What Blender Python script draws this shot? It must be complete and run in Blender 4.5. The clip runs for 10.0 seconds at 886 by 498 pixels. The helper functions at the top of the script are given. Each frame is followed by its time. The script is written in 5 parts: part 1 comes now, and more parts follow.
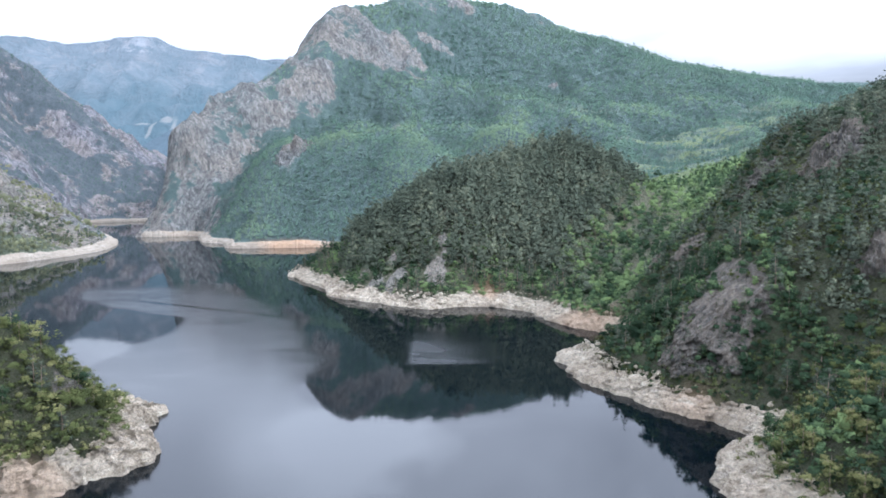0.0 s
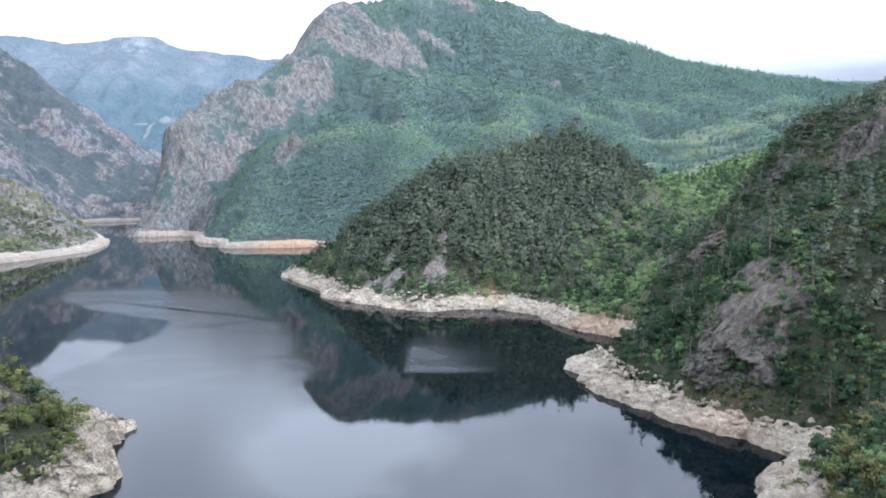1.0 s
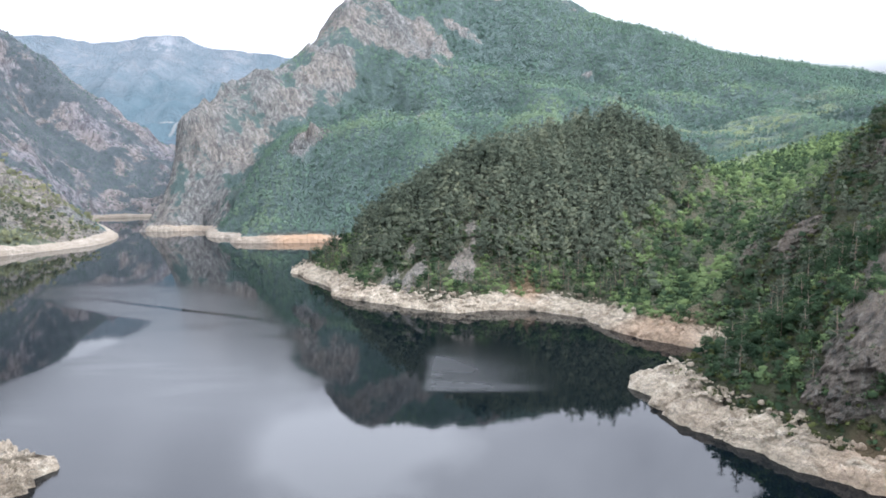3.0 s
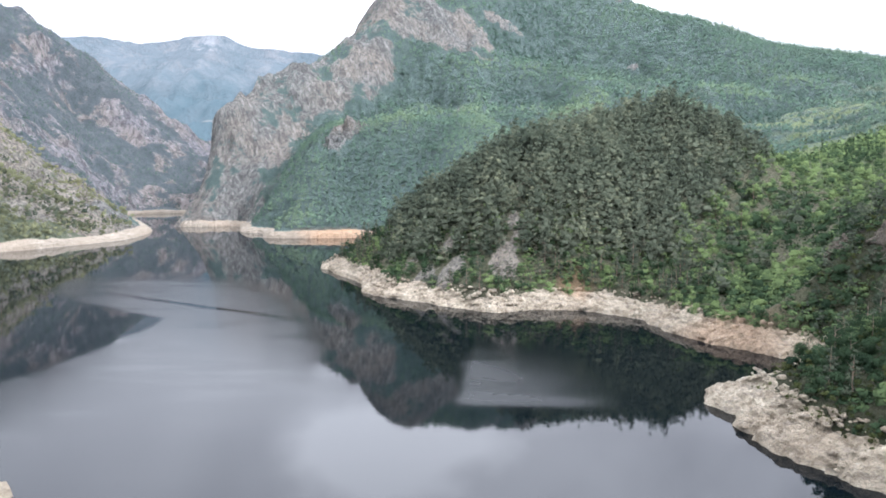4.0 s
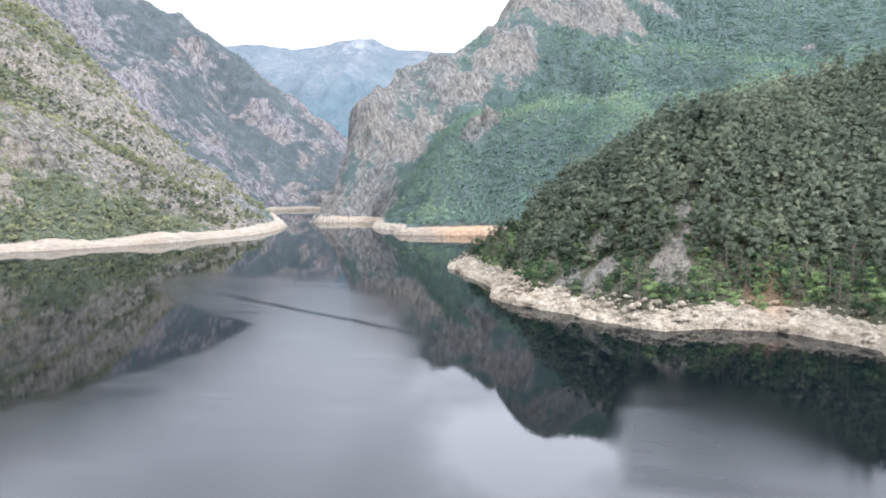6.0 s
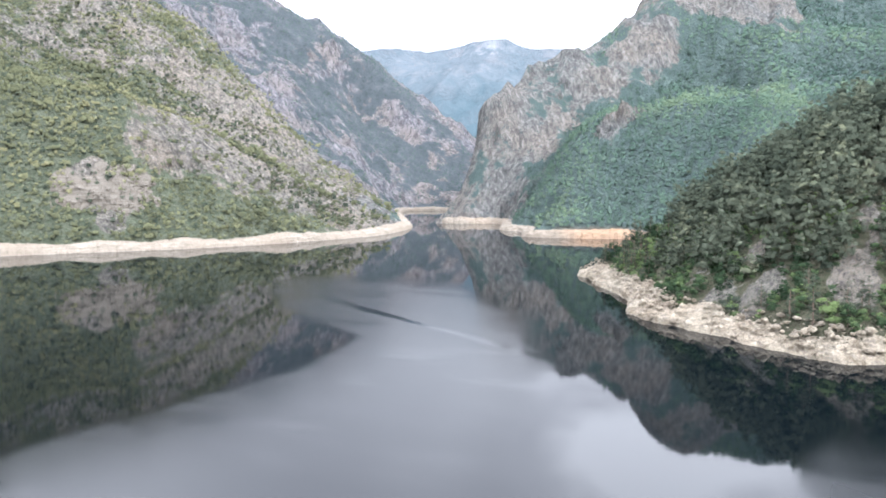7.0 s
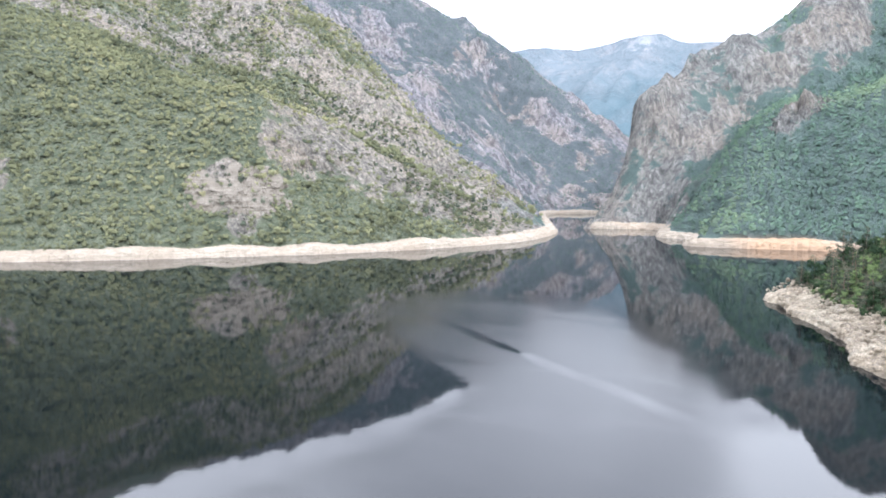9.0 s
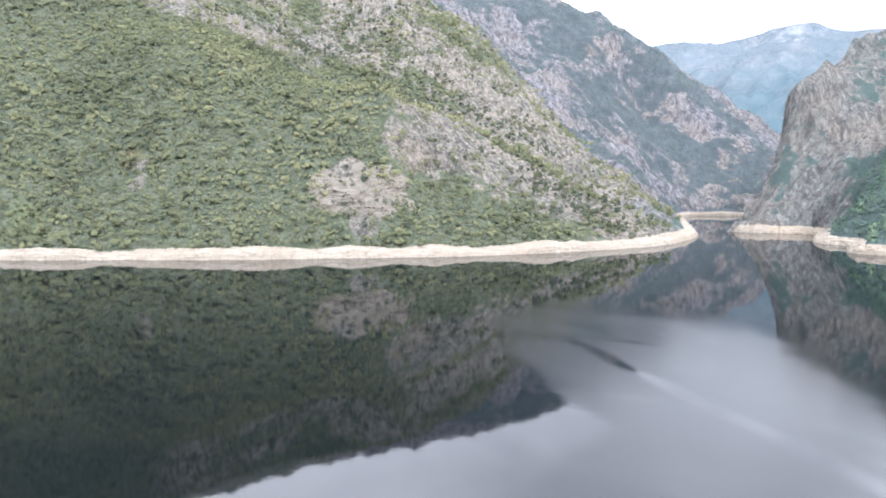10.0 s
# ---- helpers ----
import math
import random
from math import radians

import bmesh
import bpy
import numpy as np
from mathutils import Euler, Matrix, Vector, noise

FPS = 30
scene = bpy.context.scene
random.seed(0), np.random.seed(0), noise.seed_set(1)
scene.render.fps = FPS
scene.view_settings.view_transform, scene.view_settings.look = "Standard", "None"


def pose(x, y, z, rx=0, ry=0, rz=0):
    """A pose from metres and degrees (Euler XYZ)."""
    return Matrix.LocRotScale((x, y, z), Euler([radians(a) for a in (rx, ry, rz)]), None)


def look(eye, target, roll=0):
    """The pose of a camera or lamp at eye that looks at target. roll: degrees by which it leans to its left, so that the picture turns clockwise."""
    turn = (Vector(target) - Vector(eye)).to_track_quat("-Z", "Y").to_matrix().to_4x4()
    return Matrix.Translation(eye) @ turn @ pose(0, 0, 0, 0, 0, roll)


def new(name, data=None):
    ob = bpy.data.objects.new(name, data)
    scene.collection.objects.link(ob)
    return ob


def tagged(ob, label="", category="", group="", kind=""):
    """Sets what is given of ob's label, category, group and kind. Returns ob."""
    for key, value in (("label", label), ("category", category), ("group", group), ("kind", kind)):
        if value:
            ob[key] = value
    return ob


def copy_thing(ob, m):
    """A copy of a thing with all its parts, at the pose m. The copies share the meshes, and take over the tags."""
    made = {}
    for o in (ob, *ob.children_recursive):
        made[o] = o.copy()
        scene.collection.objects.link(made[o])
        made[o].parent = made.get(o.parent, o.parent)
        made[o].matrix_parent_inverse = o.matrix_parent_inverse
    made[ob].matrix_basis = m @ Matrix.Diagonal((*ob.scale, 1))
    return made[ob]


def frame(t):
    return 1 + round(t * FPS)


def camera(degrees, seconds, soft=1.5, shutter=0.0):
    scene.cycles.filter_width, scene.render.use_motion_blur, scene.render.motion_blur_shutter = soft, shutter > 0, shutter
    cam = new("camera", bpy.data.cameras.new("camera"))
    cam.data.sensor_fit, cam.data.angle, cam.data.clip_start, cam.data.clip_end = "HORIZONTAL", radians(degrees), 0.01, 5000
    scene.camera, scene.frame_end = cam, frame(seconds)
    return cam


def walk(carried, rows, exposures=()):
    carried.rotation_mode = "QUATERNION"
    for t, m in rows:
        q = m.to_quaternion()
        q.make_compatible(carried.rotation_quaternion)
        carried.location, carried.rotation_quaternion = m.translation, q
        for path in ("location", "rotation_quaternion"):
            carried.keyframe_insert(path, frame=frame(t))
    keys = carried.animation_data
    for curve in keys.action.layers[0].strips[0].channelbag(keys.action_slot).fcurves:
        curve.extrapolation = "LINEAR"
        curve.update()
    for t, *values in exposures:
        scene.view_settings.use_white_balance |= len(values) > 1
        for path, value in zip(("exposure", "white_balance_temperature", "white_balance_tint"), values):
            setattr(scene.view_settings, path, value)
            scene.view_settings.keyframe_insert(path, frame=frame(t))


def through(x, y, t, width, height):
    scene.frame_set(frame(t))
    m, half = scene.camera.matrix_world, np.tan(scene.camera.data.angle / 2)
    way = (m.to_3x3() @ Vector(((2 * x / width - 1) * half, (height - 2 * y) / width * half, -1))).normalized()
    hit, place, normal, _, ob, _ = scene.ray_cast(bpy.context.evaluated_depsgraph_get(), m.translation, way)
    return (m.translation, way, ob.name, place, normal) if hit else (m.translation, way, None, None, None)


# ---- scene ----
# camera: seconds, x, y, z, yaw, pitch, roll
cam = camera(61.8, 10.0, soft=1.75)
PATH = [
    (0, 1.10, 2.16, 47.66, 0.70, -5.16, -0.26),
    (0.5, 1.16, 9.66, 46.59, 0.73, -5.11, -0.29),
    (1, 0.95, 17.83, 45.51, 0.72, -5.08, -0.25),
    (1.5, 0.60, 26.63, 44.22, 0.69, -5.04, -0.20),
    (2, 0.20, 35.99, 42.68, 0.66, -5.05, -0.15),
    (3.5, -1.19, 66.54, 37.09, 4.30, -5.05, -0.15),
    (4, -1.82, 77.18, 35.26, 5.71, -5.09, -0.11),
    (4.5, -2.64, 87.87, 33.65, 7.04, -5.12, -0.20),
    (5, -3.74, 98.48, 32.32, 8.34, -5.23, -0.36),
    (5.5, -5.20, 108.90, 31.34, 8.36, -5.16, -0.23),
    (5.6, -5.54, 110.96, 31.18, 8.33, -5.13, -0.09),
    (5.7, -5.90, 113.00, 31.04, 9.98, -5.12, -0.15),
    (5.8, -6.28, 115.03, 30.91, 12.78, -5.11, -0.17),
    (5.9, -6.68, 117.04, 30.80, 14.67, -5.08, -0.12),
    (6, -7.10, 119.05, 30.70, 16.72, -5.05, -0.22),
    (6.1, -7.54, 121.03, 30.61, 18.32, -5.02, -0.08),
    (6.2, -8.00, 123.01, 30.53, 19.78, -4.99, -0.13),
    (7.3, -14.53, 143.60, 30.30, 28.46, -4.92, -0.28),
    (7.5, -16.01, 147.11, 30.34, 29.61, -4.86, -0.37),
    (8, -20.12, 155.56, 30.44, 31.82, -4.85, -0.43),
    (8.5, -24.73, 163.57, 30.49, 34.36, -4.81, -0.36),
    (9, -29.74, 171.22, 30.40, 38.10, -4.77, -0.34),
    (9.5, -35.00, 178.61, 30.17, 42.84, -4.73, -0.39),
    (10, -40.28, 185.89, 29.87, 48.09, -4.64, -0.39),
]
walk(cam, [(t, pose(x, y, z, 90 + pitch, 0, yaw) @ pose(0, 0, 0, 0, 0, roll)) for t, x, y, z, yaw, pitch, roll in PATH],
     exposures=[(0.0, -0.05, 5130, 12), (2.0, 0.0, 5240, 12), (3.5, 0.06, 5580, 13), (5.5, 0.21, 5570, 13), (10.0, 0.37, 5530, 13)])

# ---- light ----
world = bpy.data.worlds.new("sky")
scene.world = world
world.use_nodes = True
SUN_ELEV, SUN_AZ = 34.0, 112.0   # degrees; azimuth clockwise from +y


def build_sky():
    nt = world.node_tree
    nt.nodes.clear()
    out = nt.nodes.new("ShaderNodeOutputWorld")
    bg = nt.nodes.new("ShaderNodeBackground")
    sky = nt.nodes.new("ShaderNodeTexSky")
    sky.sky_type = "NISHITA"
    sky.sun_disc = False
    sky.sun_elevation, sky.sun_rotation = radians(SUN_ELEV), radians(SUN_AZ)
    gain = nt.nodes.new("ShaderNodeVectorMath")
    gain.operation = "SCALE"
    gain.inputs["Scale"].default_value = 0.12
    nt.links.new(sky.outputs[0], gain.inputs[0])
    co = nt.nodes.new("ShaderNodeTexCoord")
    sep = nt.nodes.new("ShaderNodeSeparateXYZ")
    nt.links.new(co.outputs["Generated"], sep.inputs[0])
    # cloud deck: flatter towards the horizon
    den = nt.nodes.new("ShaderNodeMath")
    den.operation = "ADD"
    den.inputs[1].default_value = 0.18
    nt.links.new(sep.outputs[2], den.inputs[0])
    div = []
    for k in (0, 1):
        d = nt.nodes.new("ShaderNodeMath")
        d.operation = "DIVIDE"
        nt.links.new(sep.outputs[k], d.inputs[0])
        nt.links.new(den.outputs[0], d.inputs[1])
        div.append(d)
    comb = nt.nodes.new("ShaderNodeCombineXYZ")
    nt.links.new(div[0].outputs[0], comb.inputs[0])
    nt.links.new(div[1].outputs[0], comb.inputs[1])
    noi = nt.nodes.new("ShaderNodeTexNoise")
    noi.inputs["Scale"].default_value = 1.15
    noi.inputs["Detail"].default_value = 6
    noi.inputs["Roughness"].default_value = 0.52
    noi.inputs["Distortion"].default_value = 0.5
    nt.links.new(comb.outputs[0], noi.inputs["Vector"])
    cover = nt.nodes.new("ShaderNodeMapRange")
    cover.inputs["From Min"].default_value, cover.inputs["From Max"].default_value = 0.38, 0.68
    # one brighter bank of cloud over the pine hill, mirrored in the lake
    bank = nt.nodes.new("ShaderNodeMapping")
    bank.vector_type = "TEXTURE"
    bank.inputs["Location"].default_value = (-0.32, 1.80, 0)
    bank.inputs["Scale"].default_value = (0.30, 0.24, 1)
    nt.links.new(comb.outputs[0], bank.inputs[0])
    away = nt.nodes.new("ShaderNodeVectorMath")
    away.operation = "LENGTH"
    nt.links.new(bank.outputs[0], away.inputs[0])
    puff = nt.nodes.new("ShaderNodeTexNoise")
    puff.inputs["Scale"].default_value = 4.0
    puff.inputs["Detail"].default_value = 4
    nt.links.new(comb.outputs[0], puff.inputs["Vector"])
    ragged = nt.nodes.new("ShaderNodeMath")
    ragged.operation = "MULTIPLY_ADD"
    ragged.inputs[1].default_value = 1.5
    nt.links.new(puff.outputs[0], ragged.inputs[0])
    nt.links.new(away.outputs["Value"], ragged.inputs[2])
    thick = nt.nodes.new("ShaderNodeMapRange")
    thick.inputs["From Min"].default_value, thick.inputs["From Max"].default_value = 1.95, 1.45
    thick.inputs["To Max"].default_value = 0.20
    nt.links.new(ragged.outputs[0], thick.inputs[0])
    piled = nt.nodes.new("ShaderNodeMath")
    piled.operation = "ADD"
    nt.links.new(noi.outputs[0], piled.inputs[0])
    nt.links.new(thick.outputs[0], piled.inputs[1])
    nt.links.new(piled.outputs[0], cover.inputs[0])
    # overcast: the deck brightens upwards
    lum = nt.nodes.new("ShaderNodeMapRange")
    lum.inputs["From Min"].default_value, lum.inputs["From Max"].default_value = 0.13, 0.41
    lum.inputs["To Min"].default_value, lum.inputs["To Max"].default_value = 0.98, 6.9
    nt.links.new(sep.outputs[2], lum.inputs[0])
    # and is thinnest overhead
    high = nt.nodes.new("ShaderNodeMapRange")
    high.inputs["From Min"].default_value, high.inputs["From Max"].default_value = 0.45, 0.9
    high.inputs["To Min"].default_value, high.inputs["To Max"].default_value = 0.0, 0.4
    nt.links.new(sep.outputs[2], high.inputs[0])
    both = nt.nodes.new("ShaderNodeMath")
    both.operation = "ADD"
    nt.links.new(lum.outputs[0], both.inputs[0])
    nt.links.new(high.outputs[0], both.inputs[1])
    tone = nt.nodes.new("ShaderNodeMix")
    tone.data_type = "RGBA"
    tone.inputs["A"].default_value = (0.555, 0.535, 0.522, 1)
    tone.inputs["B"].default_value = (1.02, 0.985, 0.940, 1)
    nt.links.new(cover.outputs[0], tone.inputs["Factor"])
    deck = nt.nodes.new("ShaderNodeVectorMath")
    deck.operation = "SCALE"
    nt.links.new(tone.outputs["Result"], deck.inputs[0])
    nt.links.new(both.outputs[0], deck.inputs["Scale"])
    mix = nt.nodes.new("ShaderNodeMix")
    mix.data_type = "RGBA"
    mix.inputs["Factor"].default_value = 0.92
    nt.links.new(gain.outputs[0], mix.inputs["A"])
    nt.links.new(deck.outputs[0], mix.inputs["B"])
    nt.links.new(mix.outputs["Result"], bg.inputs[0])
    bg.inputs[1].default_value = 1.0
    nt.links.new(bg.outputs[0], out.inputs[0])


build_sky()
sun = new("sun", bpy.data.lights.new("sun", "SUN"))
sun.data.energy, sun.data.angle, sun.data.color = 5.0, radians(10), (1.0, 0.95, 0.88)
az, el = radians(SUN_AZ), radians(SUN_ELEV)
sun.matrix_world = look((math.sin(az) * math.cos(el) * 500, math.cos(az) * math.cos(el) * 500, math.sin(el) * 500), (0, 0, 0))



# ---- materials ----
class Mat:
    """A small helper round a node tree with one Principled shader."""

    def __init__(self, name, rough=0.9, spec=0.3):
        self.m = bpy.data.materials.new(name)
        self.m.use_nodes = True
        self.t = self.m.node_tree
        self.b = self.t.nodes["Principled BSDF"]
        self.b.inputs["Roughness"].default_value = rough
        self.b.inputs["Specular IOR Level"].default_value = spec
        self.co = self.t.nodes.new("ShaderNodeNewGeometry").outputs["Position"]

    def add(self, kind, **kw):
        n = self.t.nodes.new(kind)
        for k, v in kw.items():
            if k in n.inputs:
                n.inputs[k].default_value = v
        return n

    def link(self, a, b):
        self.t.links.new(a, b)

    def noise(self, scale, detail=4, rough=0.55, stretch=None, distortion=0.0):
        n = self.add("ShaderNodeTexNoise", Scale=scale, Detail=detail, Roughness=rough, Distortion=distortion)
        src = self.co
        if stretch:
            m = self.add("ShaderNodeMapping")
            m.inputs["Scale"].default_value = stretch
            self.link(self.co, m.inputs[0])
            src = m.outputs[0]
        self.link(src, n.inputs["Vector"])
        return n.outputs[0]

    def cracks(self, scale, stretch=(1, 1, 1), warp=0.35):
        """Dark joints between blocks: 1 in the joint, 0 on the block."""
        mp = self.add("ShaderNodeMapping")
        mp.inputs["Scale"].default_value = stretch
        self.link(self.co, mp.inputs[0])
        wn = self.add("ShaderNodeTexNoise", Scale=scale * 1.6, Detail=3)
        self.link(mp.outputs[0], wn.inputs["Vector"])
        add = self.t.nodes.new("ShaderNodeVectorMath")
        add.operation = "MULTIPLY_ADD"
        self.link(wn.outputs["Color"], add.inputs[0])
        add.inputs[1].default_value = (warp / scale * 2,) * 3
        self.link(mp.outputs[0], add.inputs[2])
        v = self.add("ShaderNodeTexVoronoi", Scale=scale)
        v.feature = "DISTANCE_TO_EDGE"
        self.link(add.outputs[0], v.inputs["Vector"])
        return self.span(v.outputs["Distance"], 0.09, 0.0)

    def ramp(self, fac, stops):
        r = self.t.nodes.new("ShaderNodeValToRGB")
        e = r.color_ramp.elements
        while len(e) < len(stops):
            e.new(0.5)
        for el_, (p, c) in zip(e, stops):
            el_.position = p
            el_.color = (*c, 1) if len(c) == 3 else c
        self.link(fac, r.inputs[0])
        return r.outputs[0]

    def mix(self, fac, a, b, blend="MIX"):
        n = self.t.nodes.new("ShaderNodeMix")
        n.data_type = "RGBA"
        n.blend_type = blend
        for sock, v in (("Factor", fac), ("A", a), ("B", b)):
            if isinstance(v, (int, float)):
                n.inputs[sock].default_value = v
            elif isinstance(v, tuple):
                n.inputs[sock].default_value = (*v, 1)
            else:
                self.link(v, n.inputs[sock])
        return n.outputs["Result"]

    def attr(self, name):
        n = self.t.nodes.new("ShaderNodeAttribute")
        n.attribute_name = name
        return n.outputs["Fac"]

    def math(self, op, a, b=0.0):
        n = self.t.nodes.new("ShaderNodeMath")
        n.operation = op
        for k, v in ((0, a), (1, b)):
            if isinstance(v, (int, float)):
                n.inputs[k].default_value = v
            else:
                self.link(v, n.inputs[k])
        return n.outputs[0]

    def span(self, v, a, b, c=0.0, d=1.0):
        n = self.add("ShaderNodeMapRange")
        for k, val in (("From Min", a), ("From Max", b), ("To Min", c), ("To Max", d)):
            n.inputs[k].default_value = val
        self.link(v, n.inputs[0])
        return n.outputs[0]

    def bump(self, height, strength=0.5, distance=0.5, base=None):
        n = self.add("ShaderNodeBump", Strength=strength, Distance=distance)
        self.link(height, n.inputs["Height"])
        if base is not None:
            self.link(base, n.inputs["Normal"])
        return n.outputs[0]

    def colour(self, c):
        self.link(c, self.b.inputs["Base Color"])

    def normal(self, n):
        self.link(n, self.b.inputs["Normal"])


def land_material(name, soil_a, soil_b, rock_a, rock_b, grain=0.12, scrub=(0.035, 0.05, 0.025)):
    """Scrubby soil with grey limestone where the ground is bare."""
    m = Mat(name, 0.95, 0.15)
    big, mid, fine = m.noise(grain * 0.22, 5), m.noise(grain, 6, 0.65), m.noise(grain * 8, 5, 0.7)
    crack = m.noise(grain * 2.2, 9, 0.78, (1, 1, 0.4), 0.5)
    joint = m.noise(grain * 5.0, 6, 0.7, (1, 1, 0.22), 0.3)
    soil = m.mix(m.span(mid, 0.35, 0.65), soil_a, soil_b)
    tuft = m.noise(grain * 4.0, 3, 0.6)
    soil = m.mix(m.span(tuft, 0.45, 0.65, 0, 0.8), soil, scrub)
    soil = m.mix(m.span(fine, 0.3, 0.75), soil, m.mix(0.35, soil, (0.02, 0.025, 0.012)))
    rock = m.mix(m.span(crack, 0.36, 0.62), rock_a, rock_b)
    rock = m.mix(m.span(big, 0.42, 0.62, 0, 0.7), rock, m.mix(0.5, rock, (0.27, 0.215, 0.165)))
    rock = m.mix(m.span(joint, 0.52, 0.70, 0, 0.75), rock, (0.07, 0.068, 0.062))
    rock = m.mix(m.span(m.noise(grain * 1.6, 7, 0.72), 0.56, 0.63, 0, 0.75), rock, scrub)
    rock = m.mix(m.math("MULTIPLY", m.cracks(grain * 1.4, (1, 1, 0.4)), 0.18), rock, (0.06, 0.058, 0.052))
    fissure = m.noise(grain * 1.3, 8, 0.74, (1, 1, 0.2), 0.7)
    rock = m.mix(m.span(fissure, 0.38, 0.30, 0, 0.55), rock, m.mix(0.6, rock, rock_b))
    rock = m.mix(m.span(fissure, 0.54, 0.62, 0, 0.65), rock, (0.055, 0.055, 0.052))
    streak = m.noise(grain * 3.0, 6, 0.7, (1, 1, 0.13), 0.4)
    rock = m.mix(m.span(streak, 0.52, 0.60, 0, 0.55), rock, (0.05, 0.05, 0.05))
    rock = m.mix(m.span(streak, 0.44, 0.36, 0, 0.5), rock, m.mix(0.25, rock_b, (0.6, 0.58, 0.54)))
    edge = m.math("ADD", m.attr("rock"), m.span(mid, 0.3, 0.7, -0.35, 0.35))
    c = m.mix(m.span(edge, 0.42, 0.56), soil, rock)
    c = m.mix(m.math("MULTIPLY", m.attr("ochre"), m.span(fine, 0.3, 0.6, 0.5, 1)), c, (0.27, 0.165, 0.095))
    c = m.mix(m.math("MULTIPLY", m.attr("meadow"), m.span(mid, 0.35, 0.6)), c, (0.140, 0.168, 0.080))
    m.colour(c)
    m.normal(m.bump(crack, 1.0, 0.45 / grain, m.bump(joint, 0.9, 0.12 / grain, m.bump(fissure, 0.8, -0.35 / grain))))
    return m.m


def bank_material(name):
    """Bleached limestone of the drawdown band, stained and cracked."""
    m = Mat(name, 0.92, 0.2)
    big, mid, fine = m.noise(0.05, 5), m.noise(0.8, 8, 0.78), m.noise(2.8, 7, 0.75)
    strata = m.noise(0.35, 6, 0.65, (1, 1, 5.0), 0.4)
    stain = m.noise(0.3, 6, 0.7, None, 0.6)
    c = m.mix(m.span(mid, 0.32, 0.66), (0.25, 0.207, 0.148), (0.58, 0.508, 0.392))
    c = m.mix(m.span(big, 0.42, 0.62, 0, 0.7), c, (0.34, 0.275, 0.20))
    c = m.mix(m.span(strata, 0.5, 0.62, 0, 0.6), c, (0.20, 0.175, 0.145))
    c = m.mix(m.span(fine, 0.53, 0.66, 0, 0.6), c, (0.13, 0.115, 0.09))
    c = m.mix(m.math("MULTIPLY", m.attr("ochre"), m.span(mid, 0.3, 0.6, 0.45, 1.0)), c, (0.36, 0.21, 0.115))
    c = m.mix(m.span(stain, 0.50, 0.64, 0, 0.65), c, (0.15, 0.118, 0.078))
    c = m.mix(m.span(stain, 0.42, 0.34, 0, 0.5), c, (0.60, 0.54, 0.43))
    wide, small = m.cracks(0.42, (1, 1, 1.5)), m.cracks(1.5)
    joint = m.math("MAXIMUM", m.math("MULTIPLY", wide, 0.4), m.math("MULTIPLY", small, 0.25))
    c = m.mix(m.math("MULTIPLY", joint, m.span(mid, 0.3, 0.6, 0.25, 0.9)), c, (0.075, 0.068, 0.055))
    m.colour(c)
    m.normal(m.bump(joint, 0.8, -0.5, m.bump(mid, 1.0, 1.2, m.bump(fine, 0.9, 0.35))))
    return m.m


def shore_material(name, pale):
    """The far bank: smoother, chalkier bands of old water levels."""
    m = Mat(name, 0.92, 0.2)
    def shade(k, warm=1.0):
        return pale[0] * k, pale[1] * k * (2 - warm), pale[2] * k * (2 - warm) ** 2

    mid, fine = m.noise(0.3, 7, 0.7), m.noise(1.6, 6, 0.7)
    strata = m.noise(0.10, 5, 0.6, (1, 1, 14.0), 0.25)
    c = m.mix(m.span(mid, 0.35, 0.65), shade(0.78, 1.03), pale)
    c = m.mix(m.span(strata, 0.48, 0.58, 0, 0.6), c, shade(0.62, 1.05))
    c = m.mix(m.span(strata, 0.42, 0.34, 0, 0.6), c, shade(1.2))
    c = m.mix(m.span(fine, 0.54, 0.66, 0, 0.6), c, shade(0.42))
    rill = m.noise(0.5, 5, 0.65, (1, 1, 0.12))
    c = m.mix(m.span(rill, 0.52, 0.66, 0, 0.5), c, shade(0.6))
    tone = m.noise(0.025, 4)
    c = m.mix(m.span(tone, 0.47, 0.6, 0, 0.6), c, shade(0.74, 1.06))
    c = m.mix(m.math("MULTIPLY", m.attr("ochre"), m.span(mid, 0.3, 0.6, 0.6, 1.0)), c, (0.25, 0.158, 0.092))
    m.colour(c)
    m.normal(m.bump(mid, 0.8, 0.8, m.bump(fine, 0.7, 0.3)))
    return m.m


def leaf_material(name, dark, light, warm, through=0.35, grain=3.0):
    """Sprays of leaves or needles: matt, lit from behind too, with gaps between the leaves."""
    m = Mat(name, 0.85, 0.0)
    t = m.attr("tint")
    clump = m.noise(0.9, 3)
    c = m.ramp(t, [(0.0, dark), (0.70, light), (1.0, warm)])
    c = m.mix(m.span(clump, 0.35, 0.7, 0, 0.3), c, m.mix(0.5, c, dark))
    m.colour(c)
    tr = m.t.nodes.new("ShaderNodeBsdfTranslucent")
    m.link(c, tr.inputs["Color"])
    mix = m.t.nodes.new("ShaderNodeMixShader")
    mix.inputs[0].default_value = through
    m.link(m.b.outputs[0], mix.inputs[1])
    m.link(tr.outputs[0], mix.inputs[2])
    out = mix.outputs[0]
    if grain:
        gap = m.t.nodes.new("ShaderNodeBsdfTransparent")
        cut = m.t.nodes.new("ShaderNodeMixShader")
        m.link(m.math("GREATER_THAN", m.noise(grain, 2, 0.6), 0.46), cut.inputs[0])
        m.link(gap.outputs[0], cut.inputs[1])
        m.link(out, cut.inputs[2])
        out = cut.outputs[0]
    m.link(out, m.t.nodes["Material Output"].inputs["Surface"])
    return m.m


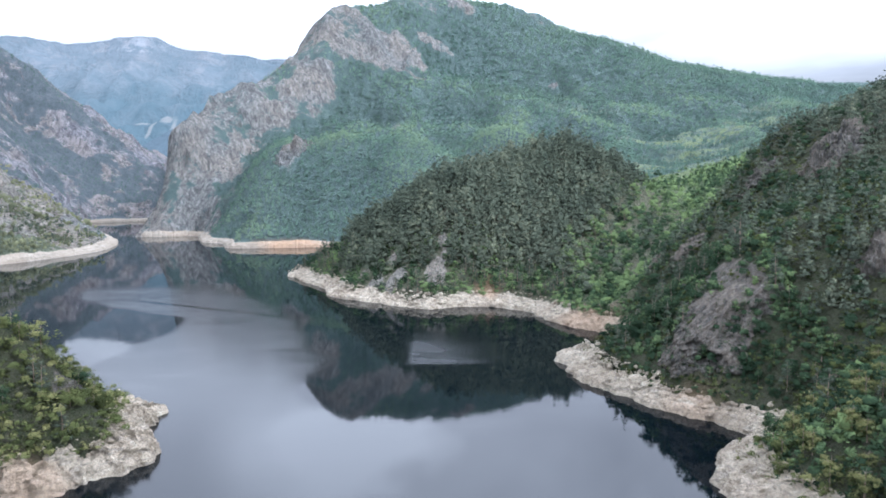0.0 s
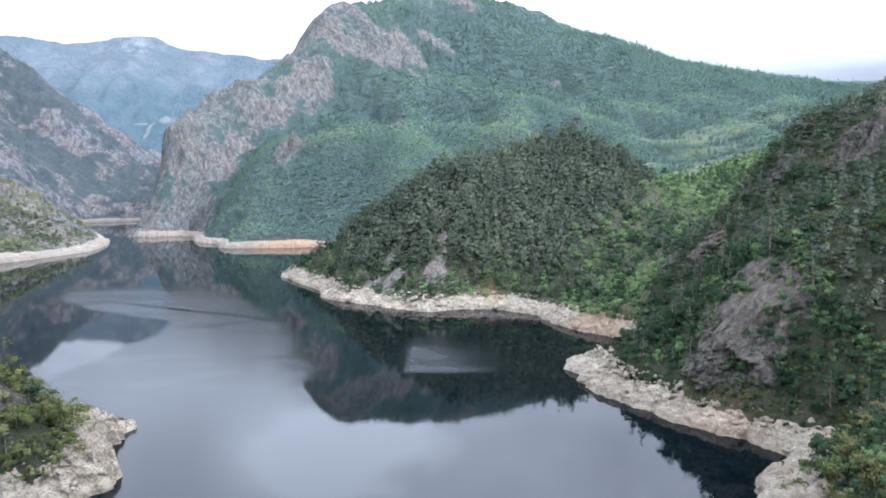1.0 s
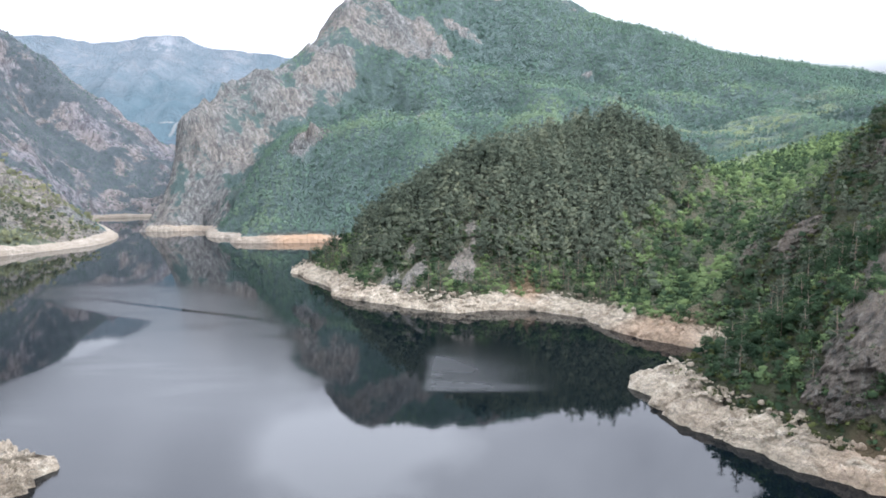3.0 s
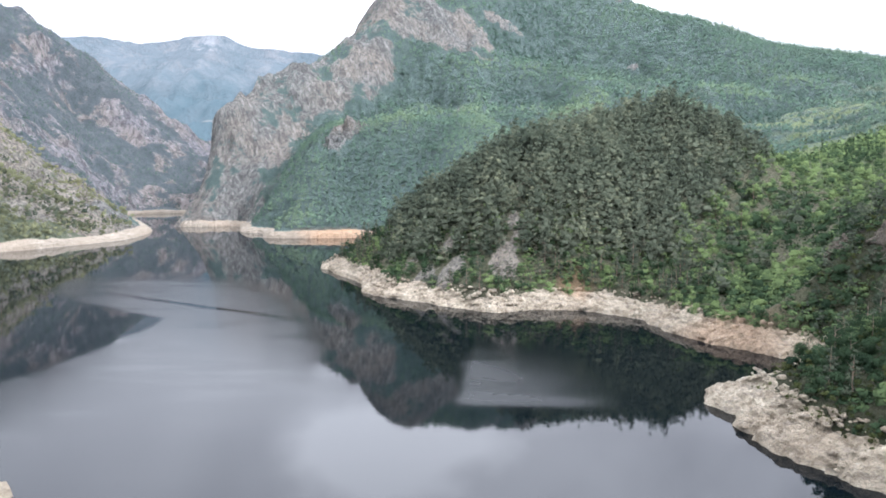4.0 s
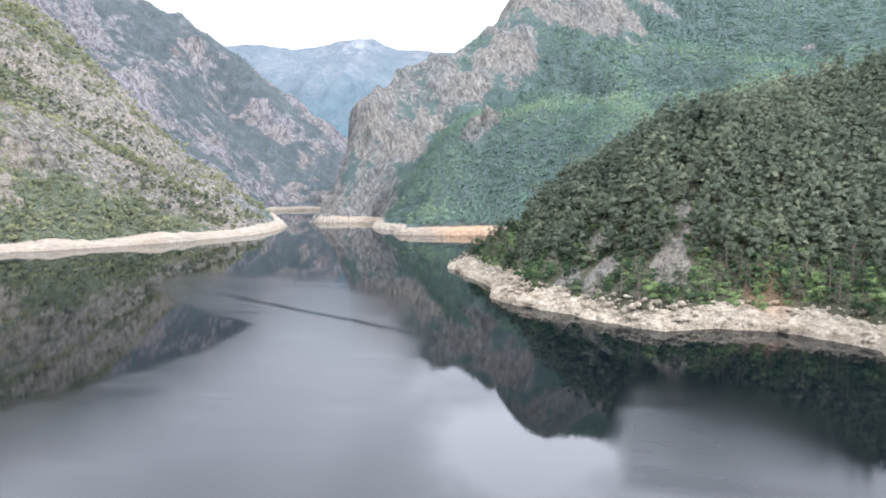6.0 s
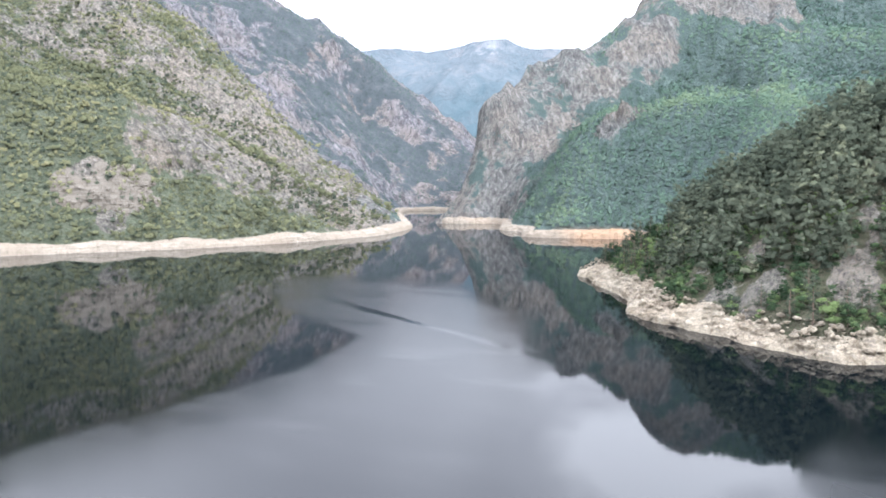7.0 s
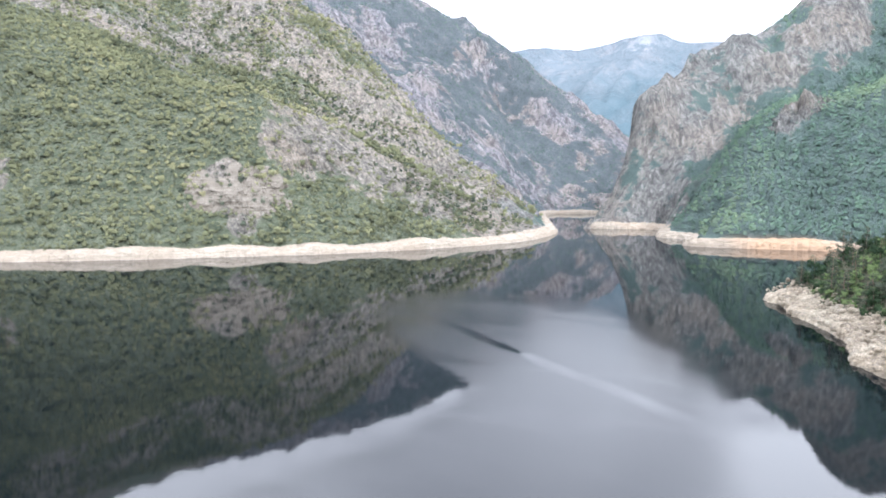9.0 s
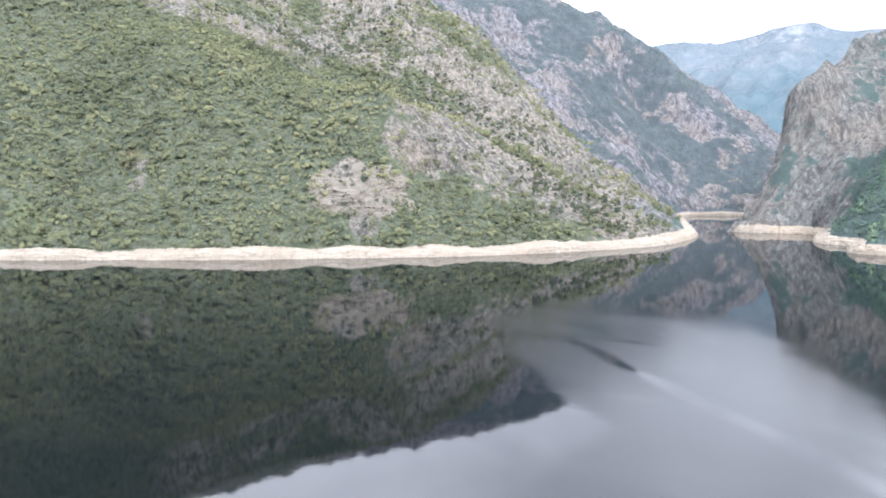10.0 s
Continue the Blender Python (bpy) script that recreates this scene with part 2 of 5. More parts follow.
def bark_material():
    m = Mat("bark", 0.9, 0.2)
    m.colour(m.mix(m.noise(3.0, 5, 0.6, (1, 1, 0.2)), (0.09, 0.065, 0.05), (0.22, 0.17, 0.13)))
    return m.m


def water_material():
    m = Mat("lake_water", 0.03, 0.23)
    m.b.inputs["Base Color"].default_value = (0.0013, 0.0026, 0.0036, 1)
    m.b.inputs["IOR"].default_value = 1.33
    # breeze patches: soft curved streaks of ripples on a calm sheet
    swirl = m.add("ShaderNodeTexNoise", Scale=0.03, Detail=3)
    m.link(m.co, swirl.inputs["Vector"])
    bend = m.t.nodes.new("ShaderNodeVectorMath")
    bend.operation = "MULTIPLY_ADD"
    m.link(swirl.outputs["Color"], bend.inputs[0])
    bend.inputs[1].default_value = (5, 5, 0)
    m.link(m.co, bend.inputs[2])
    gentle = bend.outputs[0]
    def patch(list_of, near, far, source):
        out = None
        for x, y, rx, ry, turn in list_of:
            mp = m.add("ShaderNodeMapping")
            mp.vector_type = "TEXTURE"
            mp.inputs["Location"].default_value = (x, y, 0)
            mp.inputs["Rotation"].default_value = (0, 0, radians(turn))
            mp.inputs["Scale"].default_value = (rx, ry, 1000)
            m.link(source, mp.inputs[0])
            ln = m.t.nodes.new("ShaderNodeVectorMath")
            ln.operation = "LENGTH"
            m.link(mp.outputs[0], ln.inputs[0])
            g = m.span(ln.outputs["Value"], far, near)
            out = g if out is None else m.math("MAXIMUM", out, g)
        return out

    wob = m.noise(0.05, 4, 0.6, (0.5, 1.6, 1), 0.8)
    spots = m.math("MULTIPLY", m.attr("breeze"), m.span(wob, 0.30, 0.52, 0.55, 1))
    spots = m.math("MULTIPLY", spots, m.math("SUBTRACT", 1.0, m.math("MULTIPLY", patch(CALM, 0.2, 1.5, gentle), m.span(wob, 0.35, 0.55, 0.5, 1))))
    m.link(m.span(spots, 0, 2, 0.03, 0.35), m.b.inputs["Roughness"])
    small = m.noise(0.9, 3, 0.6)
    long = m.noise(0.16, 2, 0.5)
    h = m.math("ADD", m.math("MULTIPLY", small, 0.05), m.math("MULTIPLY", long, 0.12))
    n = m.add("ShaderNodeBump", Strength=0.11, Distance=0.3)
    m.link(h, n.inputs["Height"])
    m.normal(n.outputs[0])
    return m.m


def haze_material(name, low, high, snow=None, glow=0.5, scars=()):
    """Distant blue slopes; kilometres of air are painted in as haze colour and glow. snow: centre of the white summit.
    """
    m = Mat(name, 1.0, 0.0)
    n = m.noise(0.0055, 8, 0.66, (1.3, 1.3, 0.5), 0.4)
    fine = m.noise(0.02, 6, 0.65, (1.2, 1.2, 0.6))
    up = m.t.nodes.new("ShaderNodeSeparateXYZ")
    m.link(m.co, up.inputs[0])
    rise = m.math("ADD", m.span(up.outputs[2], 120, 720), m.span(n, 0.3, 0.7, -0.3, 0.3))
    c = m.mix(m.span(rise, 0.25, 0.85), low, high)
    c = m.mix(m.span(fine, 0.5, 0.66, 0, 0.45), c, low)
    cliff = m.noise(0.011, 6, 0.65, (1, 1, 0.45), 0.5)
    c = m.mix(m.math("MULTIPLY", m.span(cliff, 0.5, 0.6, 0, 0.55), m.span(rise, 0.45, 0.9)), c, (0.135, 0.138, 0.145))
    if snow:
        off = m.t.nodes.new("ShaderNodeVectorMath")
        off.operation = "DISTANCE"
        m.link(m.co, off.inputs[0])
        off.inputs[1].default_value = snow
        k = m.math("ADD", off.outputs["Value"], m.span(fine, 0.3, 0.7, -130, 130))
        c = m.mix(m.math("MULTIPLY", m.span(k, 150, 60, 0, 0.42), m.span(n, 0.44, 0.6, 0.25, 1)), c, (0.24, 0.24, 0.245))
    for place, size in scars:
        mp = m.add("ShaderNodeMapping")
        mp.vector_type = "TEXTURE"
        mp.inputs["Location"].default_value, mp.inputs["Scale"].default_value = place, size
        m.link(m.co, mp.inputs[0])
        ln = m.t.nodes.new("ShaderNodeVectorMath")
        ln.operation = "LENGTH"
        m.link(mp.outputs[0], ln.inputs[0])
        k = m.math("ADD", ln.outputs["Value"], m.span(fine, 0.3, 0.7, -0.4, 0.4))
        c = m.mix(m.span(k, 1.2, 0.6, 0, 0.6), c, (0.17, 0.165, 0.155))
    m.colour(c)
    # slopes emit their own colour, which lightens them like hazy air
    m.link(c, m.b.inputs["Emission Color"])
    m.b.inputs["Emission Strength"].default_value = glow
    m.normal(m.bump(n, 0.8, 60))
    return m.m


# ---- the lie of the land ----
# shores run with the water on their left; the lake is the loop of all of them
SHORE_RIGHT = [(75, -190), (66, 20), (54, 80), (43, 106), (42, 117), (48, 130), (57, 136), (54, 142), (47, 150), (41, 159), (35, 169), (29, 184),
               (32, 192), (27, 200), (37, 207), (46, 213), (53, 223), (51, 231), (42, 239), (37, 247), (32, 258), (29, 273)]
SHORE_HILL = [(29, 273), (20, 281), (8, 283), (-3, 279), (-12, 277), (-24, 288), (-37, 299), (-44, 302), (-52, 310), (-53, 322), (-58, 335), (-71, 357),
              (-87, 385), (-70, 405), (-42, 428), (-28, 468), (-48, 520), (-80, 548)]
SHORE_MAIN = [(-80, 548), (-104, 547), (-134, 541), (-163, 537), (-170, 552), (-179, 586), (-200, 591), (-212, 622), (-228, 672), (-255, 659), (-283, 657),
              (-293, 690), (-306, 762), (-330, 850), (-352, 922)]
SHORE_LEFT = [(-352, 922), (-392, 933), (-424, 911), (-442, 888), (-402, 812), (-340, 712), (-286, 628), (-268, 596), (-251, 545), (-248, 516), (-251, 490),
              (-258, 458), (-271, 422), (-288, 394), (-309, 366), (-326, 343), (-343, 323), (-365, 302), (-388, 279), (-411, 257), (-470, 196), (-560, 120), (-700, 40)]
SHORE_HEAD = [(-700, 40), (-520, 70), (-340, 95), (-200, 128), (-120, 148), (-80, 156), (-59, 154), (-60, 147), (-56, 138), (-52, 129), (-51, 122), (-57, 115),
              (-62, 109), (-70, 92), (-82, 55), (-92, 0), (-105, -190)]
# ridges, spurs and valley floors: x, y, height of the ground
RIDGES_NEAR = [
    [(34, 202, 4), (47, 219, 7), (60, 245, 15), (72, 257, 22), (88, 251, 37), (98, 246, 52), (112, 252, 66), (135, 257, 71), (154, 269, 82), (240, 300, 120), (360, 330, 160)],
    [(55, 155, 10), (60, 165, 21), (67, 178, 30), (80, 188, 38), (113, 202, 49), (150, 208, 68), (220, 200, 95)],
    [(49, 114, 6), (57, 96, 10), (68, 116, 16), (84, 142, 26), (110, 150, 42), (200, 130, 85)],
    [(75, 60, 16), (85, 0, 28), (95, -120, 38), (220, -60, 90), (330, 60, 120)],
    [(60, 250, 8), (88, 290, 20), (125, 325, 34), (190, 340, 62)],
]
RIDGES_HILL = [
    [(-66, 381, 11), (-24, 392, 36), (0, 386, 50), (16, 386, 53), (34, 416, 59), (67, 420, 68), (94, 414, 54), (110, 407, 42)],
    [(-8, 299, 9), (-4, 313, 24), (2, 345, 42)],
    [(-45, 332, 10), (-35, 345, 20)],
    [(-28, 430, 14), (10, 452, 26), (60, 475, 40), (110, 470, 44)],
    [(40, 296, 9), (68, 335, 21), (117, 402, 38), (150, 480, 48), (190, 580, 60), (230, 693, 69), (300, 800, 95), (380, 950, 140)],
]
RIDGES_MAIN = [
    [(-283, 668, 14), (-287, 688, 45), (-288, 704, 70), (-276, 728, 92), (-262, 750, 108), (-254, 790, 132), (-208, 880, 176), (-185, 930, 200), (-157, 985, 262), (-126, 1030, 286), (-53, 1150, 322),
     (63, 1180, 327), (183, 1200, 290), (329, 1230, 244), (443, 1260, 228), (565, 1300, 198), (745, 1500, 240), (1100, 1560, 240)],
    [(-312, 790, 30), (-300, 880, 70), (-262, 1000, 110), (-230, 1120, 110), (-150, 1300, 130), (0, 1420, 150), (300, 1480, 150)],
    [(-200, 608, 6), (-200, 625, 13), (-228, 700, 44), (-208, 763, 80), (-236, 790, 124), (-222, 806, 134)],
    [(-160, 565, 10), (-150, 640, 52), (-143, 701, 87), (-100, 770, 103), (-60, 824, 104), (-68, 842, 112), (-103, 961, 204), (-21, 1048, 238)],
    [(-102, 572, 10), (-60, 600, 30), (-33, 623, 52), (40, 700, 72), (110, 790, 90), (12, 1027, 192), (146, 1034, 169)],
    [(330, 960, 150), (520, 1000, 150), (640, 880, 130), (480, 700, 115), (380, 520, 105), (330, 420, 115)],
    [(-20, 500, 6), (30, 530, 22), (90, 570, 45)],
    [(-204, 700, 40), (-200, 735, 62), (-196, 770, 82), (-168, 800, 100), (-118, 862, 118), (-50, 895, 128), (20, 905, 130), (80, 900, 132)],
]
RIDGES_LEFT = [
    [(-560, 350, 138), (-460, 391, 108), (-423, 398, 90), (-367, 429, 86), (-352, 483, 64), (-315, 505, 38), (-276, 512, 12)],
    [(-450, 300, 42), (-404, 371, 66), (-352, 378, 40), (-327, 393, 23), (-318, 450, 37), (-339, 434, 54)],
    [(-400, 520, 60), (-455, 470, 88), (-565, 525, 150), (-680, 500, 236)],
    [(-288, 602, 10), (-367, 588, 42), (-395, 600, 66), (-431, 616, 93), (-480, 640, 130), (-526, 678, 166), (-640, 700, 222), (-780, 640, 290)],
    [(-380, 690, 22), (-450, 700, 62), (-530, 745, 105), (-620, 800, 150)],
    [(-470, 835, 45), (-548, 868, 111), (-612, 905, 162), (-700, 900, 215)],
    [(-455, 925, 8), (-468, 977, 36), (-540, 1020, 90), (-600, 1036, 138)],
    [(-400, 1190, 45), (-440, 1180, 80), (-520, 1135, 132), (-582, 1088, 186), (-641, 1048, 236), (-760, 1000, 312), (-960, 900, 380)],
    [(-370, 980, 12), (-345, 1080, 25), (-360, 1250, 30), (-330, 1400, 40), (-150, 1560, 60), (-500, 1500, 50), (-620, 1350, 90), (-750, 1500, 90)],
    [(-660, 350, 232), (-820, 300, 275), (-720, 180, 170), (-900, 60, 150), (-950, 450, 360)],
]
RIDGES_HEAD = [
    [(-59, 141, 4), (-62, 131, 14), (-67, 126, 20), (-74, 121, 24), (-92, 118, 29), (-120, 116, 38), (-200, 85, 55), (-330, 40, 70)],
    [(-63, 113, 5), (-66, 104, 9), (-85, 70, 14), (-120, 20, 34), (-140, -120, 45)],
]
BAND = 9.0  # width of the bleached band, 5 m high


def densify(line, step):
    out = []
    for a, b in zip(line[:-1], line[1:]):
        a, b = np.array(a, float), np.array(b, float)
        n = max(1, int(np.linalg.norm((b - a)[:2]) / step))
        out += [a + (b - a) * k / n for k in range(n)]
    out.append(np.array(line[-1], float))
    return np.array(out)


def smooth_line(line, step, rounds=2):
    """Rounds a polyline's corners and spaces its points evenly."""
    p = np.array(line, float)
    for _ in range(rounds):
        q = np.repeat(p, 2, axis=0)[1:-1]
        q[0::2], q[1::2] = 0.75 * p[:-1] + 0.25 * p[1:], 0.25 * p[:-1] + 0.75 * p[1:]
        p = np.vstack([p[:1], q, p[-1:]])
    d = np.r_[0, np.cumsum(np.linalg.norm(np.diff(p, axis=0), axis=1))]
    s = np.linspace(0, d[-1], max(2, int(d[-1] / step)))
    return np.stack([np.interp(s, d, p[:, k]) for k in range(p.shape[1])], 1)


def land_side(p):
    """Unit normals of a shore that point inland (to the right of its run)."""
    g = np.gradient(p, axis=0)
    n = np.stack([g[:, 1], -g[:, 0]], 1)
    return n / np.maximum(np.linalg.norm(n, axis=1, keepdims=True), 1e-9)


def lattice(ix, iy, iz, seed):
    h = (ix.astype(np.int64) * 374761393 + iy.astype(np.int64) * 668265263 + iz.astype(np.int64) * 2147483647 + seed * 974634777) & 0xFFFFFFFF
    h = ((h ^ (h >> 13)) * 1274126177) & 0xFFFFFFFF
    return ((h ^ (h >> 16)) & 0xFFFF) / 65535.0


def value_noise(x, y, z=None, seed=0):
    z = np.zeros_like(x) if z is None else z
    x0, y0, z0 = np.floor(x), np.floor(y), np.floor(z)
    u, v, w = x - x0, y - y0, z - z0
    u, v, w = (k * k * (3 - 2 * k) for k in (u, v, w))
    total = 0
    for a in (0, 1):
        for b in (0, 1):
            for c in (0, 1):
                total = total + lattice(x0 + a, y0 + b, z0 + c, seed) * (u if a else 1 - u) * (v if b else 1 - v) * (w if c else 1 - w)
    return total


def fbm(x, y, scale, octaves=4, seed=0, z=None, ridged=False):
    x, y = np.asarray(x, float) / scale, np.asarray(y, float) / scale
    z = None if z is None else np.asarray(z, float) / scale
    total, amp, norm = 0.0, 1.0, 0.0
    for k in range(octaves):
        n = value_noise(x, y, z, seed + 17 * k) * 2 - 1
        total = total + amp * (1 - 2 * np.abs(n) if ridged else n)
        norm += amp
        amp *= 0.5
        x, y = x * 2.03 + 5.1, y * 2.03 - 3.7
        z = None if z is None else z * 2.03 + 1.3
    return total / norm


LAKE = np.vstack([np.array(s, float)[:-1] for s in (SHORE_RIGHT, SHORE_HILL, SHORE_MAIN, SHORE_LEFT, SHORE_HEAD)])


def inland(x, y):
    """Signed distance to the lake's shore: positive on land."""
    x, y = np.asarray(x, float), np.asarray(y, float)
    best, inside = np.full(x.shape, 1e9), np.zeros(x.shape, bool)
    for (ax, ay), (bx, by) in zip(LAKE, np.roll(LAKE, -1, 0)):
        dx, dy = bx - ax, by - ay
        t = np.clip(((x - ax) * dx + (y - ay) * dy) / (dx * dx + dy * dy), 0, 1)
        best = np.minimum(best, (x - ax - t * dx) ** 2 + (y - ay - t * dy) ** 2)
        if dy:
            cross = ((ay > y) != (by > y)) & (x < dx * (y - ay) / dy + ax)
            inside ^= cross
    d = np.sqrt(best)
    return np.where(inside, -d, d)


def fit_land():
    """Smooth surface through shores and ridges (weights of a conical kernel)."""
    nodes = []
    for group in (RIDGES_NEAR, RIDGES_HILL, RIDGES_MAIN, RIDGES_LEFT, RIDGES_HEAD):
        for line in group:
            nodes.append(densify(line, 34 if group in (RIDGES_MAIN, RIDGES_LEFT) else 16))
    for line in (SHORE_RIGHT, SHORE_HILL, SHORE_MAIN, SHORE_LEFT, SHORE_HEAD):
        p = smooth_line(line, 14, 1)
        n = land_side(p)
        nodes.append(np.c_[p, np.zeros(len(p))])
        q = p + n * BAND
        keep = inland(q[:, 0], q[:, 1]) > BAND * 0.7
        nodes.append(np.c_[q, np.full(len(q), 5.2)][keep])
    p = np.vstack(nodes)
    keep = [0]
    for k in range(1, len(p)):
        if np.min(np.sum((p[keep, :2] - p[k, :2]) ** 2, axis=1)) > 16:
            keep.append(k)
    p = p[keep]
    n = len(p)
    r = np.sqrt(np.sum((p[:, None, :2] - p[None, :, :2]) ** 2, -1))
    a = np.zeros((n + 3, n + 3))
    a[:n, :n] = -r - np.eye(n) * 0.8
    a[:n, n:] = a[n:, :n].T
    a[:n, n], a[:n, n + 1:] = 1, p[:, :2] / 500
    a[n:, :n] = a[:n, n:].T
    return p[:, :2], np.linalg.solve(a, np.r_[p[:, 2], 0, 0, 0])


NODES, WEIGHTS = fit_land()


def raw_height(x, y):
    x, y = np.asarray(x, float).ravel(), np.asarray(y, float).ravel()
    out = np.empty(len(x))
    for k in range(0, len(x), 20000):
        s = slice(k, k + 20000)
        r = np.sqrt((x[s, None] - NODES[None, :, 0]) ** 2 + (y[s, None] - NODES[None, :, 1]) ** 2)
        out[s] = -r @ WEIGHTS[:-3] + WEIGHTS[-3] + WEIGHTS[-2] * x[s] / 500 + WEIGHTS[-1] * y[s] / 500
    return out


# bare rock: x, y, radius along x and y, how bare
BARE = [
    (-5, 298, 3.5, 6, 1.2), (-23, 302, 5, 5, 1.2), (-30, 308, 5, 3, 1.1),
    (-331, 393, 14, 11, 1.3), (-318, 386, 7, 7, 1.2), (-335, 433, 15, 14, 0.95), (-324, 466, 15, 16, 0.85), (-412, 318, 5, 5, 1.0), (-421, 323, 4, 5, 0.9), (-335, 495, 26, 28, 0.7), (-300, 520, 26, 30, 0.6), (-375, 540, 35, 30, 0.6), (-335, 575, 60, 45, 0.95), (-300, 560, 30, 30, 0.8), (-420, 605, 60, 50, 0.7), (-524, 490, 16, 10, 0.95), (-538, 503, 10, 9, 0.95), (-554, 518, 13, 11, 1.3), (-563, 528, 11, 10, 1.3), (-572, 537, 11, 10, 1.3), (-582, 546, 11, 10, 1.3), (-592, 556, 12, 10, 1.3), (-604, 568, 12, 11, 1.3), (-540, 575, 50, 30, 0.55), (-520, 545, 26, 22, 0.7), (-565, 500, 24, 16, 0.6), (-467, 608, 40, 30, 0.7),
    (-450, 500, 60, 45, 0.5), (-480, 640, 90, 60, 0.6), (-430, 560, 40, 30, 0.6),
    (-265, 690, 50, 45, 0.8), (-275, 740, 34, 40, 0.85), (-235, 840, 34, 75, 0.9), (-185, 940, 38, 60, 0.85), (-130, 985, 50, 30, 0.8), (-100, 972, 46, 24, 0.95), (-20, 1048, 26, 10, 0.6),
    (-146, 690, 7, 20, 0.9), (-215, 640, 20, 25, 0.8), (-290, 850, 30, 120, 0.8), (-60, 826, 12, 5, 0.6), (-72, 992, 40, 22, 0.9), (-108, 984, 40, 22, 0.9), (-21, 1046, 12, 8, 0.6), (19, 1128, 24, 12, 0.8), (-41, 957, 12, 5, 0.8), (141, 1034, 9, 5, 0.7), (-62, 844, 10, 5, 0.7), (-228, 800, 36, 50, 1.1), (-244, 715, 40, 42, 1.1), (-262, 745, 30, 40, 1.1), (-250, 683, 45, 22, 0.75), (-196, 818, 24, 24, 1), (-176, 842, 22, 24, 1), (-160, 880, 22, 30, 1), (-146, 950, 30, 26, 1), (-232, 690, 26, 14, 0.9), (-310, 503, 22, 20, 0.75), (-288, 489, 14, 14, 0.7), (-284, 515, 14, 14, 0.7), (-316, 494, 16, 14, 0.7), (-308, 456, 12, 10, 0.7), (-282, 543, 14, 12, 0.75), (-345, 612, 22, 14, 0.7), (-390, 625, 26, 16, 0.7), (-500, 577, 26, 16, 0.7), (-80, 1120, 60, 30, 0.4), (130, 1180, 40, 20, 0.4),
    (64, 171, 6, 9, 0.8), (80, 204, 3, 6, 0.7), (98, 236, 3, 6, 0.7), (72, 196, 6, 6, 0.5), (76, 238, 5, 6, 0.6), (115, 223, 6, 8, 1.0), (150, 262, 10, 5, 0.5), (88, 150, 6, 6, 0.5), (110, 222, 8, 6, 0.5),
    (-7, 300, 4, 7, 0.9), (-21, 305, 5, 5, 0.9), (-23, 316, 5, 5, 0.8), (-2, 312, 2.5, 6, 0.7), (0, 330, 2.5, 4, 0.55), (-40, 342, 5, 5, 0.5), (-60, 143, 3, 4, 0.4), (-66, 128, 2.5, 3, 0.6), (-36, 318, 5, 4, 0.5),
]
OCHRE = [(-118, 545, 22, 9, 0.8), (44, 240, 10, 12, 0.5), (15, 293, 4.5, 6, 0.6), (-62, 111, 8, 4, 0.4), (48, 150, 6, 7, 0.3), (-430, 322, 5, 4, 0.6), (-240, 666, 30, 4, 0.15)]
MEADOW = [(155, 530, 26, 30, 1.0), (205, 575, 34, 22, 0.9), (165, 610, 30, 22, 0.9), (240, 690, 60, 26, 1.0), (236, 760, 70, 24, 1.0), (300, 800, 70, 30, 0.8), (150, 900, 40, 20, 0.4), (420, 900, 80, 50, 0.4), (55, 258, 3, 4, 0.9), (130, 440, 18, 14, 0.5), (-430, 274, 15, 5, 1.0)]


def blobs(spots, x, y, seed):
    wob = fbm(x, y, 22, 4, seed) * 0.55
    out = np.zeros(len(x))
    for bx, by, rx, ry, k in spots:
        d = np.sqrt(((x - bx) / rx) ** 2 + ((y - by) / ry) ** 2) + wob
        out = np.maximum(out, k * np.clip((1.35 - d) / 0.6, 0, 1))
    return out


def axis(stops):
    """Grid lines: (start, step) pairs, then the end."""
    out = []
    for (a, s), (b, _) in zip(stops[:-1], stops[1:]):
        out += list(np.linspace(a, b, max(1, round((b - a) / s)), endpoint=False))
    return np.array(out + [stops[-1][0]])


GX = axis([(-4600, 450), (-1900, 120), (-1100, 14), (-720, 5), (-420, 3.4), (-230, 4), (-130, 2.2), (150, 3.5), (260, 8), (520, 14), (1150, 120), (1900, 450), (4600, 0)])
GY = axis([(-3000, 400), (-900, 100), (-200, 12), (60, 2.4), (440, 3.4), (720, 5), (1120, 9), (1420, 16), (1650, 150), (2000, 450), (4600, 0)])


